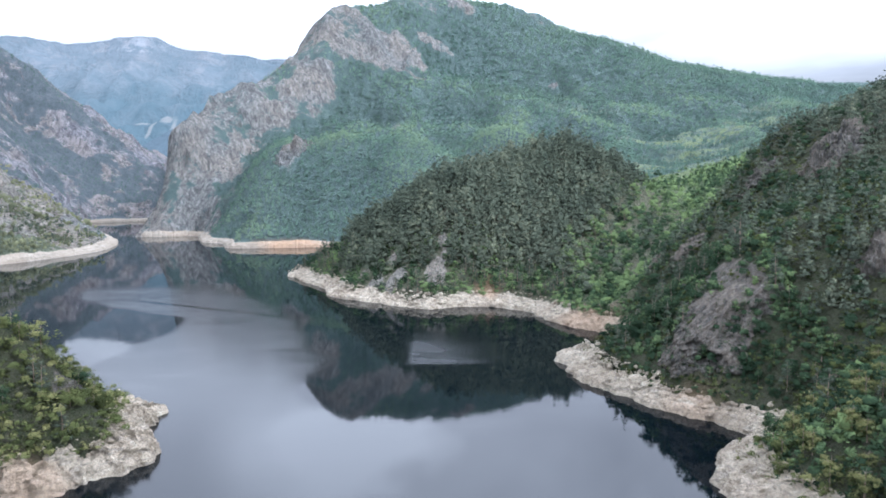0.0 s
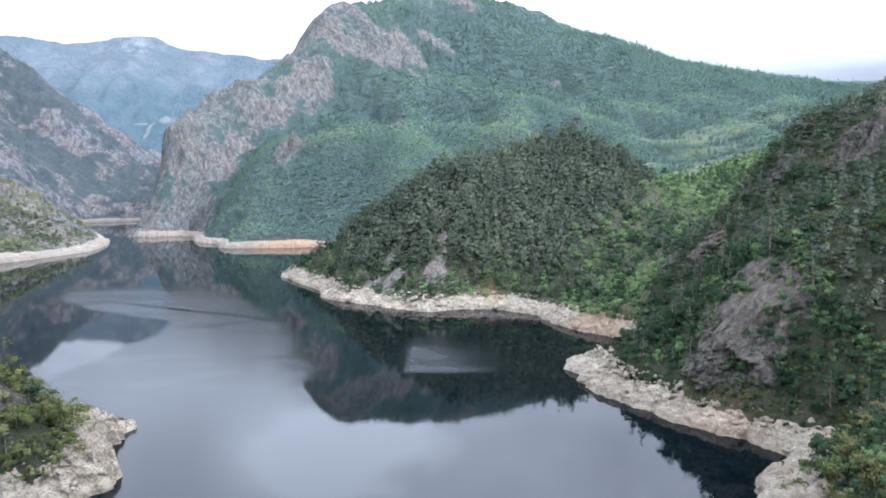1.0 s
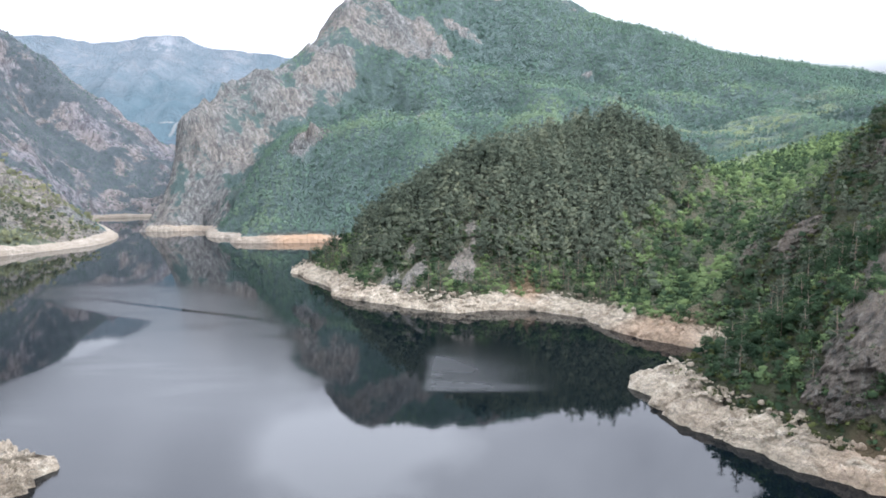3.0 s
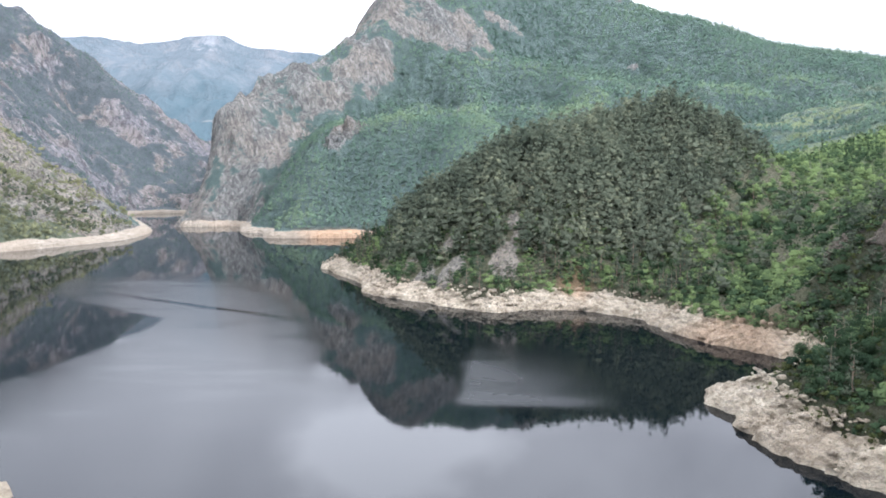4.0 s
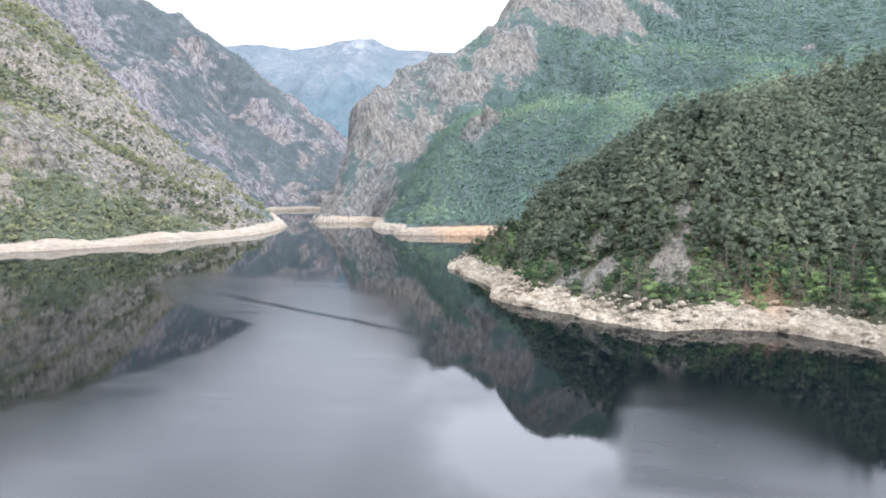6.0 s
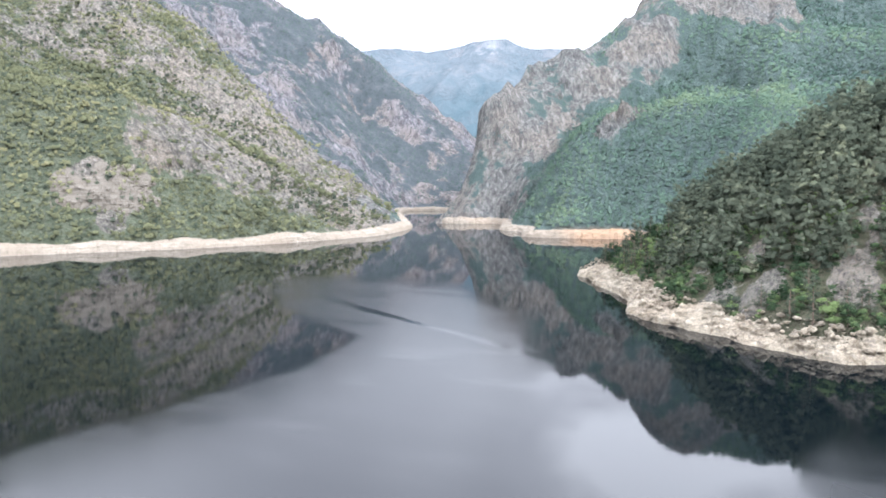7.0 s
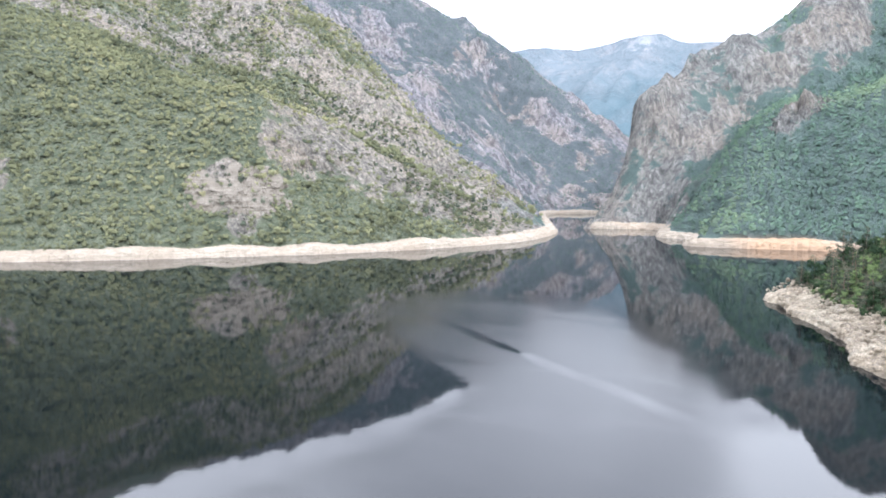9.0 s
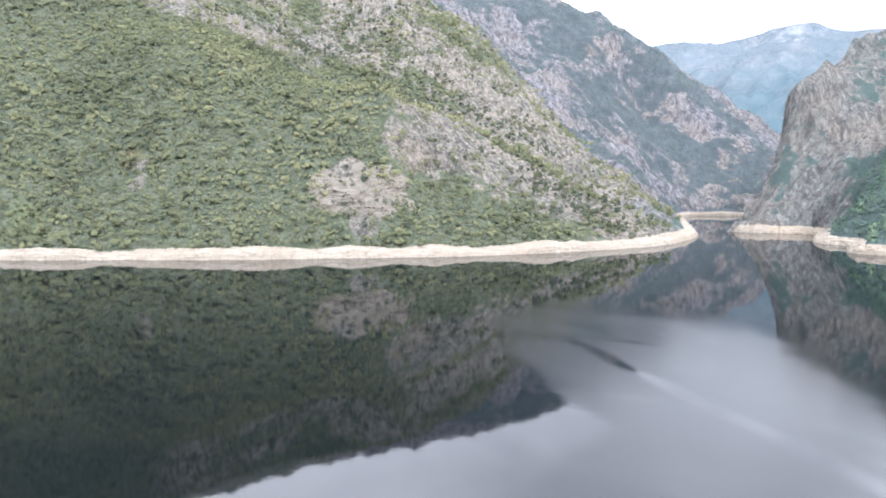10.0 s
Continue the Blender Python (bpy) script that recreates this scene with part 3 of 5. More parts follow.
def make_heights():
    x, y = (a.ravel() for a in np.meshgrid(GX, GY, indexing="ij"))
    core = (x > -1150) & (x < 1200) & (y > -250) & (y < 1700)
    h = np.full(len(x), 60.0)
    h[core] = raw_height(x[core], y[core])
    # beyond the modelled ground the hills sink to a plain
    edge = np.maximum.reduce([(-950 - x) / 300, (x - 1000) / 300, (-150 - y) / 200, (y - 1500) / 200, np.zeros(len(x))])
    h = h * (1 - np.clip(edge, 0, 1)) + 60 * np.clip(edge, 0, 1)
    d = np.full(len(x), 200.0)
    d[core] = inland(x[core], y[core])
    rock = np.zeros(len(x))
    rock[core] = blobs(BARE, x[core], y[core], 5)
    far = np.clip((y - 350) / 400, 0, 1)
    rock = rock * np.clip(0.95 + 0.9 * fbm(x, y, 26, 4, 33) * np.clip((y - 330) / 100, 0, 1), 0, 1.3)
    left = x < -235
    # the grey walls of the gorge are broken rock with scrub between
    crest = np.interp(x, [-760, -604, -579, -535, -508, -430, -359, -337, -309, -278], [260, 303, 345, 415, 440, 436, 428, 414, 452, 474]) + 10 * fbm(x, y, 40, 3, 35)
    wall = left & (y > crest)
    rock = np.maximum(rock, np.where(wall, (0.46 + 0.16 * np.clip((x + 520) / 130, 0, 1) + 1.0 * fbm(x, y, 46, 5, 31)) * np.clip((y - crest) / 25, 0, 1), 0))
    calm = np.clip((d - 4) / 25, 0, 1)
    rough = fbm(x, y, 60, 5, 3) * (1.5 + 5.5 * far) + fbm(x, y, 14, 4, 9) * (0.8 + 1.8 * far)
    crag = (fbm(x, y, 34, 5, 12, ridged=True) * (2.2 + 9 * far) + fbm(x, y, 9, 3, 15, ridged=True) * (1.0 + 2.6 * far)) * np.clip(rock, 0, 1)
    crag = np.minimum(crag, 3.0 + 4.0 * far)
    # buttresses and clefts of the great cliffs
    cleft = (fbm(x, y, 58, 4, 41, ridged=True) * 13 + fbm(x, y, 21, 3, 43, ridged=True) * 5) * np.clip(rock * 1.3, 0, 1) * np.clip((y - 520) / 120, 0, 1)
    cleft = cleft + fbm(x, y, 12, 3, 45, ridged=True) * 2.5 * np.clip(rock, 0, 1) * np.clip((y - 600) / 80, 0, 1)
    crag = crag + cleft - 3.0 * np.clip(rock, 0, 1) * np.clip((y - 520) / 120, 0, 1)
    gully = (-np.abs(fbm(x, y, 95, 3, 21)) * 14 + fbm(x, y, 130, 3, 23) * 9) * far
    # spurs and hollows on the great mountain's wooded face
    face = np.clip((y - 560) / 90, 0, 1) * np.clip((1010 - y) / 120, 0, 1) * np.clip((x + 215) / 60, 0, 1)
    spurs = (fbm(x, y, 110, 3, 25, ridged=True) * 16 + fbm(x * 1.5, y * 0.6, 55, 2, 27) * 8) * face
    h = np.where(d > 0, h + (rough + crag + gully * 0.7 + spurs) * calm, h)
    h = np.where(d > 0, np.maximum(h, 0.12 * d), 0)
    steep = np.where((x < 0) & (y < 200), 0.85, np.where((y > 600) & (x < -205), 1.5, np.where((x > 30) & (y > 120) & (y < 225), 0.75, 0.52)))
    h = np.where((d > 0) & (d < 2.5 * BAND), np.minimum(h, 0.3 + steep * d + 0.05 * np.maximum(d - BAND, 0) ** 2), h)
    h = np.where(d > 0, h - 2.6 * np.clip(1.15 - d / BAND, 0, 1), -0.45 * np.minimum(-d, 18) - 2.6)
    ochre, meadow = np.zeros(len(x)), np.zeros(len(x))
    ochre[core] = blobs(OCHRE, x[core], y[core], 8)
    meadow[core] = blobs(MEADOW, x[core], y[core], 18)
    s = (len(GX), len(GY))
    return x.reshape(s), y.reshape(s), h.reshape(s), d.reshape(s), np.clip(rock, 0, 1).reshape(s), ochre.reshape(s), meadow.reshape(s)


LX, LY, LH, LD, LROCK, LOCHRE, LMEADOW = make_heights()


def sample(grid, x, y):
    """A value of the land at places, between its grid's lines."""
    x, y = np.asarray(x, float), np.asarray(y, float)
    i = np.clip(np.searchsorted(GX, x) - 1, 0, len(GX) - 2)
    j = np.clip(np.searchsorted(GY, y) - 1, 0, len(GY) - 2)
    u, v = (x - GX[i]) / (GX[i + 1] - GX[i]), (y - GY[j]) / (GY[j + 1] - GY[j])
    return grid[i, j] * (1 - u) * (1 - v) + grid[i + 1, j] * u * (1 - v) + grid[i, j + 1] * (1 - u) * v + grid[i + 1, j + 1] * u * v


def mesh_from(name, verts, faces, material, attrs=(), smooth=True, normals=None):
    """A mesh object from arrays; faces all have the same number of corners."""
    me = bpy.data.meshes.new(name)
    faces = np.asarray(faces, np.int32)
    k = faces.shape[1]
    me.vertices.add(len(verts))
    me.vertices.foreach_set("co", np.asarray(verts, np.float32).ravel())
    me.loops.add(faces.size)
    me.loops.foreach_set("vertex_index", faces.ravel())
    me.polygons.add(len(faces))
    me.polygons.foreach_set("loop_start", np.arange(0, faces.size, k, dtype=np.int32))
    me.polygons.foreach_set("use_smooth", np.full(len(faces), smooth))
    me.update(calc_edges=True)
    for key, values in attrs:
        a = me.attributes.new(key, "FLOAT", "POINT")
        a.data.foreach_set("value", np.asarray(values, np.float32))
    if normals is not None:
        me.normals_split_custom_set_from_vertices(np.asarray(normals, np.float32))
    me.materials.append(material)
    return me


def region(x, y, d):
    """Which landform a place belongs to."""
    out = np.full(x.shape, 3)                                            # the great mountain and its valley
    out[(x < -225) & (y > 225)] = 4
    out[(x < -225) & (y > 655 + (x + 380).clip(None, 0) * -0.12)] = 6                 # the wall behind
    out[(x > -315 + 0 * y) & (y > 560) & (x > -315 - (y - 850).clip(0) * 0.45)] = 3
    out[(x > -120) & (x < 118) & (y > 225) & (y < 490) & (y < 500 - (x - 20).clip(0) * 0.4)] = 2
    out[(x > 15) & (y < 232 + (x - 50).clip(0) * 0.95) & (y < 420)] = 1
    out[(x < 0) & (y < 200)] = 5
    out[(out == 3) & (x > 35) & (y < 556)] = 7                          # the side valley
    out[d < -4] = 0
    return out


CALM = [(-92, 284, 50, 1.5, -28)]


def breeze(x, y):
    """How ruffled the water is: one long tongue of wind between calm sheets, and a cat's-paw in the cove."""
    wx = x + 5 * fbm(x, y, 22, 4, 81)
    wy = y + 5 * fbm(x, y, 22, 4, 82)
    right = np.interp(wy, [60, 118, 139, 169, 178, 196, 213, 260, 299, 339, 360], [-8, -17, -32, -33, -34, -29, -37, -52, -70, -100, -130])
    left = np.interp(wy, [60, 198, 212, 237, 262, 272, 282, 306, 334], [-100, -94, -92, -91, -97, -116, -128, -155, -168])
    tongue = np.clip((wx - left) / 4, 0, 1) * np.clip((right - wx) / (5 + 0.06 * np.clip(wy - 200, 0, 200)), 0, 1) * np.clip((352 - wy) / 26, 0, 1)
    tongue = tongue * np.interp(wy, [110, 165, 215], [0.6, 0.75, 1])
    far_off = np.sqrt(((wx + 12) / 30) ** 2 + ((wy - 192) / 56) ** 2)
    paw = np.clip((x + 0.5 * (wx - x) + 13) / 3, 0, 1) * np.clip((y - 191) / 4, 0, 1) * np.clip((1.05 - far_off) / 0.6, 0, 1)
    return np.maximum(tongue, 1.7 * paw)


# ---- structure: landforms, banks, water ----
M_HILL = land_material("pine_hill_ground", (0.082, 0.082, 0.050), (0.135, 0.122, 0.088), (0.11, 0.102, 0.088), (0.245, 0.224, 0.192), 0.3, (0.055, 0.068, 0.034))
M_VALLEY = land_material("valley_ground", (0.060, 0.080, 0.036), (0.105, 0.128, 0.060), (0.10, 0.095, 0.08), (0.22, 0.20, 0.17), 0.2, (0.045, 0.066, 0.028))
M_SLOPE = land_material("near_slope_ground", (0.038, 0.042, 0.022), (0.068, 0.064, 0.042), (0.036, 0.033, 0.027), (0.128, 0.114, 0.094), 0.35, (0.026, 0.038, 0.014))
# distance haze put into the colours: paler and bluer than near ground
M_MAIN = land_material("hazed_mountain_ground", (0.076, 0.108, 0.102), (0.112, 0.152, 0.134), (0.066, 0.068, 0.066), (0.222, 0.216, 0.202), 0.09, (0.072, 0.098, 0.096))
M_LEFT = land_material("gorge_ground", (0.090, 0.104, 0.070), (0.160, 0.172, 0.120), (0.086, 0.079, 0.068), (0.258, 0.234, 0.198), 0.13, (0.064, 0.082, 0.050))
# cool grey-blue haze painted into the wall's soil and rock colours
M_WALL = land_material("hazed_gorge_rock", (0.082, 0.098, 0.108), (0.122, 0.136, 0.148), (0.076, 0.080, 0.100), (0.245, 0.230, 0.236), 0.06, (0.066, 0.082, 0.088))
M_BED = land_material("lake_bed_mud", (0.05, 0.05, 0.045), (0.07, 0.068, 0.06), (0.1, 0.1, 0.09), (0.12, 0.12, 0.1), 0.1)
M_BANK = bank_material("bleached_limestone")
M_SHORE = shore_material("chalky_shore", (0.230, 0.202, 0.162))
M_FACE = shore_material("bare_limestone_face", (0.140, 0.126, 0.104))
M_BARK = bark_material()
M_PINE = leaf_material("pine_needles", (0.042, 0.053, 0.039), (0.108, 0.122, 0.085), (0.178, 0.187, 0.116), grain=5.0)
M_BROAD = leaf_material("broad_leaves", (0.015, 0.026, 0.016), (0.044, 0.069, 0.036), (0.150, 0.200, 0.082), grain=5.0)
M_SCRUB = leaf_material("scrub_leaves", (0.063, 0.069, 0.043), (0.149, 0.156, 0.088), (0.216, 0.206, 0.112), grain=3.6)
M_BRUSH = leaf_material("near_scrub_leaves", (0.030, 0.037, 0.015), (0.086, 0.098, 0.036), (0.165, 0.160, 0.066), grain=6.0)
# both far leaf colours lifted and blued to carry the haze of distance
M_WOOD = leaf_material("hazed_forest_leaves", (0.060, 0.098, 0.082), (0.116, 0.170, 0.124), (0.172, 0.226, 0.138), grain=2.2)
M_DUSK = leaf_material("hazed_pine_needles", (0.052, 0.080, 0.070), (0.100, 0.138, 0.108), (0.150, 0.188, 0.130), grain=2.2)


def build_land():
    ids = region((LX[:-1, :-1] + LX[1:, 1:]) / 2, (LY[:-1, :-1] + LY[1:, 1:]) / 2, np.maximum.reduce([LD[:-1, :-1], LD[1:, 1:], LD[1:, :-1], LD[:-1, 1:]]))
    ni, nj = LX.shape
    index = np.arange(ni * nj).reshape(ni, nj)
    quads = np.stack([index[:-1, :-1], index[1:, :-1], index[1:, 1:], index[:-1, 1:]], -1)
    verts = np.stack([LX.ravel(), LY.ravel(), LH.ravel()], 1)
    for k, name, mat, label in (
        (0, "lake_bed", M_BED, "dark muddy lake bed under the still water"),
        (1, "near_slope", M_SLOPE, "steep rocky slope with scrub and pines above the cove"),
        (2, "pine_hill", M_HILL, "rounded hill covered in dark pine forest"),
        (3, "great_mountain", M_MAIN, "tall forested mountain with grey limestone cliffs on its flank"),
        (7, "side_valley", M_VALLEY, "green valley floor with small meadows behind the cove"),
        (4, "gorge_mountain", M_LEFT, "rocky grey mountainside with scrub rising from the lake"),
        (6, "gorge_wall", M_WALL, "steep grey rock wall of the gorge with dark trees"),
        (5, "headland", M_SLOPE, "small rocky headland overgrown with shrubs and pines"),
    ):
        f = quads[ids == k]
        used, inv = np.unique(f, return_inverse=True)
        me = mesh_from(name, verts[used], inv.reshape(f.shape), mat, [("rock", LROCK.ravel()[used]), ("ochre", LOCHRE.ravel()[used]), ("meadow", LMEADOW.ravel()[used])])
        tagged(new(name, me), label, "ground" if k == 0 else "hillside", kind="structure")


build_land()


def build_bank(name, shore, step, label, width=BAND, height=5.0, crag=1.0, seed=0, mat=None, ledges=1.0):
    """The bare rock band between low and high water, as a broken, bedded ledge."""
    p = smooth_line(shore, step, 2)
    n = land_side(p)
    w = int(4.5 / step)
    n = np.stack([np.convolve(np.pad(n[:, k], w, "edge"), np.ones(2 * w + 1) / (2 * w + 1), "valid") for k in (0, 1)], 1)
    n /= np.linalg.norm(n, axis=1, keepdims=True)
    # height over offset: a few ledges with steeper steps between
    po = np.array([-3.2, -1.2, -0.3, 0.0, 0.5, 1.0, 2.2, 2.7, 4.2, 4.8, 6.4, 7.0, 8.6, 9.6, 11.0])
    pz = np.array([-2.6, -1.1, -0.5, 0.1, 0.9, 1.25, 1.6, 2.25, 2.6, 3.2, 3.55, 4.2, 4.8, 5.1, 5.3])
    o = np.r_[-3.2, -1.6, -0.6, np.linspace(-0.2, 9.6, 30), 11.0]
    along = np.r_[0, np.cumsum(np.linalg.norm(np.diff(p, axis=0), axis=1))]
    A, O = np.meshgrid(along, o, indexing="ij")
    shift = 0.9 * fbm(A, O, 7, 3, seed + 8)
    Z = np.interp(O + shift * ledges, po, pz)
    plain = np.interp(O, [-3.2, 0, 1.2, 8.8, 11.0], [-2.6, 0.0, 2.0, 5.0, 5.3])
    Z = Z * ledges + plain * (1 - ledges)
    tall = height / 5.0 * (1 + 0.5 * fbm(along, along * 0, 18, 4, seed + 1))
    Z = np.where(Z > 0, Z * tall[:, None], Z)
    # wider ledges on the flatter points
    broad = width / 9.0 * (1 + 0.22 * fbm(along, along * 0, 34, 2, seed + 12)) * np.where((p[:, 1] > 262) & (p[:, 1] < 400) & (p[:, 0] > -100), 1.15, 1.0)
    O = O * broad[:, None]
    # the edge runs in and out, in big blocks and small
    wave = (fbm(along, along * 0, 12, 4, seed + 2) * 2.0 + fbm(along, along * 0, 3.6, 3, seed + 3) * 1.2 + np.abs(fbm(along, along * 0, 1.7, 2, seed + 31)) * 1.3) * crag
    O = O + wave[:, None] * np.clip(1 - np.abs(O - 1) / (width * 0.9), 0, 1)
    X = p[:, 0, None] + n[:, 0, None] * O
    Y = p[:, 1, None] + n[:, 1, None] * O
    on = np.clip((Z + 0.8) / 1.5, 0, 1) * np.clip((width * 1.08 - O) / 2, 0, 1)
    Z = Z + on * crag * (fbm(X, Y, 5.5, 4, seed + 4, ridged=True) * 0.8 + fbm(X, Y, 2.1, 3, seed + 5, ridged=True) * 0.7 + fbm(X, Y, 0.9, 2, seed + 9, ridged=True) * 0.5)
    X = X + on * crag * fbm(Z * 3, A, 2.2, 3, seed + 6) * 0.6
    Y = Y + on * crag * fbm(Z * 3, A + 40, 2.2, 3, seed + 7) * 0.6
    sink = np.clip((O / (9.0 * broad[:, None]) - 0.62) / 0.46, 0, 1)
    sink = sink * sink * (3 - 2 * sink)
    Z = Z * (1 - sink) + (sample(LH, X.ravel(), Y.ravel()).reshape(X.shape) - 0.3) * sink
    ni, nj = X.shape
    index = np.arange(ni * nj).reshape(ni, nj)
    f = np.stack([index[1:, :-1], index[1:, 1:], index[:-1, 1:], index[:-1, :-1]], -1).reshape(-1, 4)
    ochre = blobs(OCHRE, X.ravel(), Y.ravel(), 8)
    me = mesh_from(name, np.stack([X.ravel(), Y.ravel(), Z.ravel()], 1), f, mat or M_BANK, [("ochre", ochre)], smooth=False)
    tagged(new(name, me), label, "lake shore", kind="structure")


build_bank("shore_bank_cove", SHORE_RIGHT[1:] + SHORE_HILL[1:16], 0.55, "jagged pale limestone ledge along the cove and the pine hill", 10, 4.6, 0.8, 10)
build_bank("shore_bank_mountain", SHORE_HILL[-3:-1] + SHORE_MAIN, 1.2, "white and ochre rock band under the great mountain", 8, 5.4, 0.7, 50, M_SHORE, 0.5)
build_bank("shore_bank_gorge", SHORE_LEFT[:-2], 0.9, "long bleached white band along the far shore", 9, 5.6, 0.5, 70, M_SHORE, 0.35)
build_bank("shore_bank_headland", SHORE_HEAD[3:-1], 0.45, "craggy white rock ledge round the headland", 9, 5.8, 1.6, 90)


def build_outcrop(label, x, y, wide, tall, bulge, seed, mat, name="rock_outcrop"):
    """A jointed crag that breaks out of a slope."""
    e = 3.0
    gx = (sample(LH, x + e, y) - sample(LH, x - e, y)) / (2 * e)
    gy = (sample(LH, x, y + e) - sample(LH, x, y - e)) / (2 * e)
    up = Vector((-gx, -gy, 1)).normalized()
    side = Vector((0, 0, 1)).cross(up).normalized()
    rise = up.cross(side)
    n = 84 if wide < 12 else 64
    u, v = np.meshgrid(np.linspace(-1.15, 1.15, n), np.linspace(-1.15, 1.15, n), indexing="ij")
    a, b = u * wide, v * tall
    r = np.sqrt(u ** 2 + v ** 2) + 0.75 * fbm(a + seed * 7, b, wide * 0.5, 5, seed)
    body = np.clip(1.0 - r ** 3, -0.6, 1) * bulge
    h = body + (fbm(a, b * 0.4, 5.0, 5, seed + 2, ridged=True) * 3.0 + fbm(a * 1.0, b * 0.3, 1.9, 3, seed + 3, ridged=True) * 1.5) * np.clip(1.3 - r, 0, 1) * min(1.6, bulge / 3.0)
    # split into blocks that stand proud of one another
    block = np.round(fbm(a + 31, b * 0.55, wide * 0.42, 3, seed + 5) * 5) / 5 + np.round(fbm(a - 17, b * 0.6, wide * 0.17, 2, seed + 6) * 4) / 4 * 0.4
    h = h + block * bulge * 1.5 * np.clip(1.25 - r, 0, 1)
    c = np.array([x, y, sample(LH, x, y)])
    P = c + a[..., None] * np.array(side) + b[..., None] * np.array(rise) + h[..., None] * np.array(up)
    # follow the ground round it
    g = sample(LH, P[..., 0].ravel(), P[..., 1].ravel()).reshape(n, n)
    plane = c[2] + a * side.z + b * rise.z
    P[..., 2] += np.clip(g - plane - 0.0, -12, 12) * 0.8 - 0.3
    index = np.arange(n * n).reshape(n, n)
    f = np.stack([index[:-1, :-1], index[1:, :-1], index[1:, 1:], index[:-1, 1:]], -1).reshape(-1, 4)
    me = mesh_from(name, P.reshape(-1, 3), f, mat, [("ochre", np.zeros(n * n)), ("rock", np.ones(n * n)), ("meadow", np.zeros(n * n))], smooth=False)
    tagged(new(name, me), label, "rock", kind="structure")


build_outcrop("tall grey cracked crag above the near shore", 60, 164, 10, 15, 2.8, 501, M_SLOPE)
build_outcrop("weathered grey crag half hidden by trees", 77, 238, 5, 6, 2.0, 502, M_SLOPE)
build_outcrop("small grey crag on the wooded slope", 72, 252, 4, 5, 1.8, 503, M_SLOPE)
build_outcrop("sheer grey cliff high on the near slope", 115, 223, 6, 15, 2.6, 504, M_SLOPE)
build_outcrop("broken brownish crag near the top of the slope", 90, 152, 6, 7, 2.4, 505, M_SLOPE)
build_outcrop("narrow grey rib of rock between the slope's pines", 80, 204, 4, 9, 1.8, 512, M_SLOPE)
build_outcrop("low grey ledge under the pines of the slope", 61, 186, 4, 5, 1.4, 513, M_SLOPE)
build_outcrop("steep grey buttress among the upper pines", 98, 236, 4, 8, 1.8, 514, M_SLOPE)
build_outcrop("pale rubble crag at the foot of the pine hill", -5, 298, 3.2, 6, 0.8, 506, M_HILL)
build_outcrop("pale fan of loose scree above the shore ledge", -23, 302, 4.5, 5, 0.4, 515, M_HILL)
build_outcrop("broad pale limestone slab above the white shore", -331, 394, 22, 18, 3.0, 507, M_FACE)
build_outcrop("bare broken limestone face on the spur", -332, 440, 20, 16, 2.6, 508, M_LEFT)
build_outcrop("pale rocky knoll near the spur's tip", -345, 560, 26, 22, 5.0, 509, M_LEFT)
build_outcrop("grey pillar crag standing out of the forest", -146, 692, 9, 30, 3.5, 510, M_MAIN)
build_outcrop("dark rock showing between headland shrubs", -66, 128, 2.2, 3.5, 1.2, 511, M_SLOPE)


def build_water():
    gx = np.r_[-1000, -600, -320, np.arange(-220, 72, 2.0), 140, 320]
    gy = np.r_[-260, -60, 40, np.arange(80, 372, 2.0), 500, 1000]
    X, Y = np.meshgrid(gx, gy, indexing="ij")
    index = np.arange(X.size).reshape(X.shape)
    f = np.stack([index[:-1, :-1], index[1:, :-1], index[1:, 1:], index[:-1, 1:]], -1).reshape(-1, 4)
    me = mesh_from("water", np.stack([X.ravel(), Y.ravel(), 0 * X.ravel()], 1), f, water_material(), [("breeze", breeze(X.ravel(), Y.ravel()))])
    tagged(new("water", me), "calm dark reservoir water mirroring mountains and clouds", "lake", kind="structure")


build_water()


def build_far(name, ridge, depth, base, mat, label, seed, rough):
    """A distant range: a ridge line with a broken face that falls towards the lake."""
    p = smooth_line(ridge, 25, 1)
    rows = 26
    X, Y, Z = [], [], []
    for k in range(rows):
        f = k / (rows - 1)
        drop = f ** 0.8
        X.append(p[:, 0] * (1 - 0.10 * f))
        Y.append(p[:, 1] - depth * f)
        Z.append(p[:, 2] * (1 - drop) + base * drop)
    X, Y, Z = (np.array(v) for v in (X, Y, Z))
    amp = rough * np.clip(np.linspace(0.15, 3, rows), 0, 1)[:, None]
    Z = Z + amp * fbm(X, Y, 420, 6, seed, ridged=True) + 0.25 * amp * fbm(X, Y, 90, 4, seed + 3)
    Z[0] += rough * 0.16 * fbm(X[0], Y[0], 140, 5, seed + 5)
    ni, nj = X.shape
    index = np.arange(ni * nj).reshape(ni, nj)
    f = np.stack([index[:-1, :-1], index[1:, :-1], index[1:, 1:], index[:-1, 1:]], -1).reshape(-1, 4)
    me = mesh_from(name, np.stack([X.ravel(), Y.ravel(), Z.ravel()], 1), f, mat)
    tagged(new(name, me), label, "mountain", kind="structure")


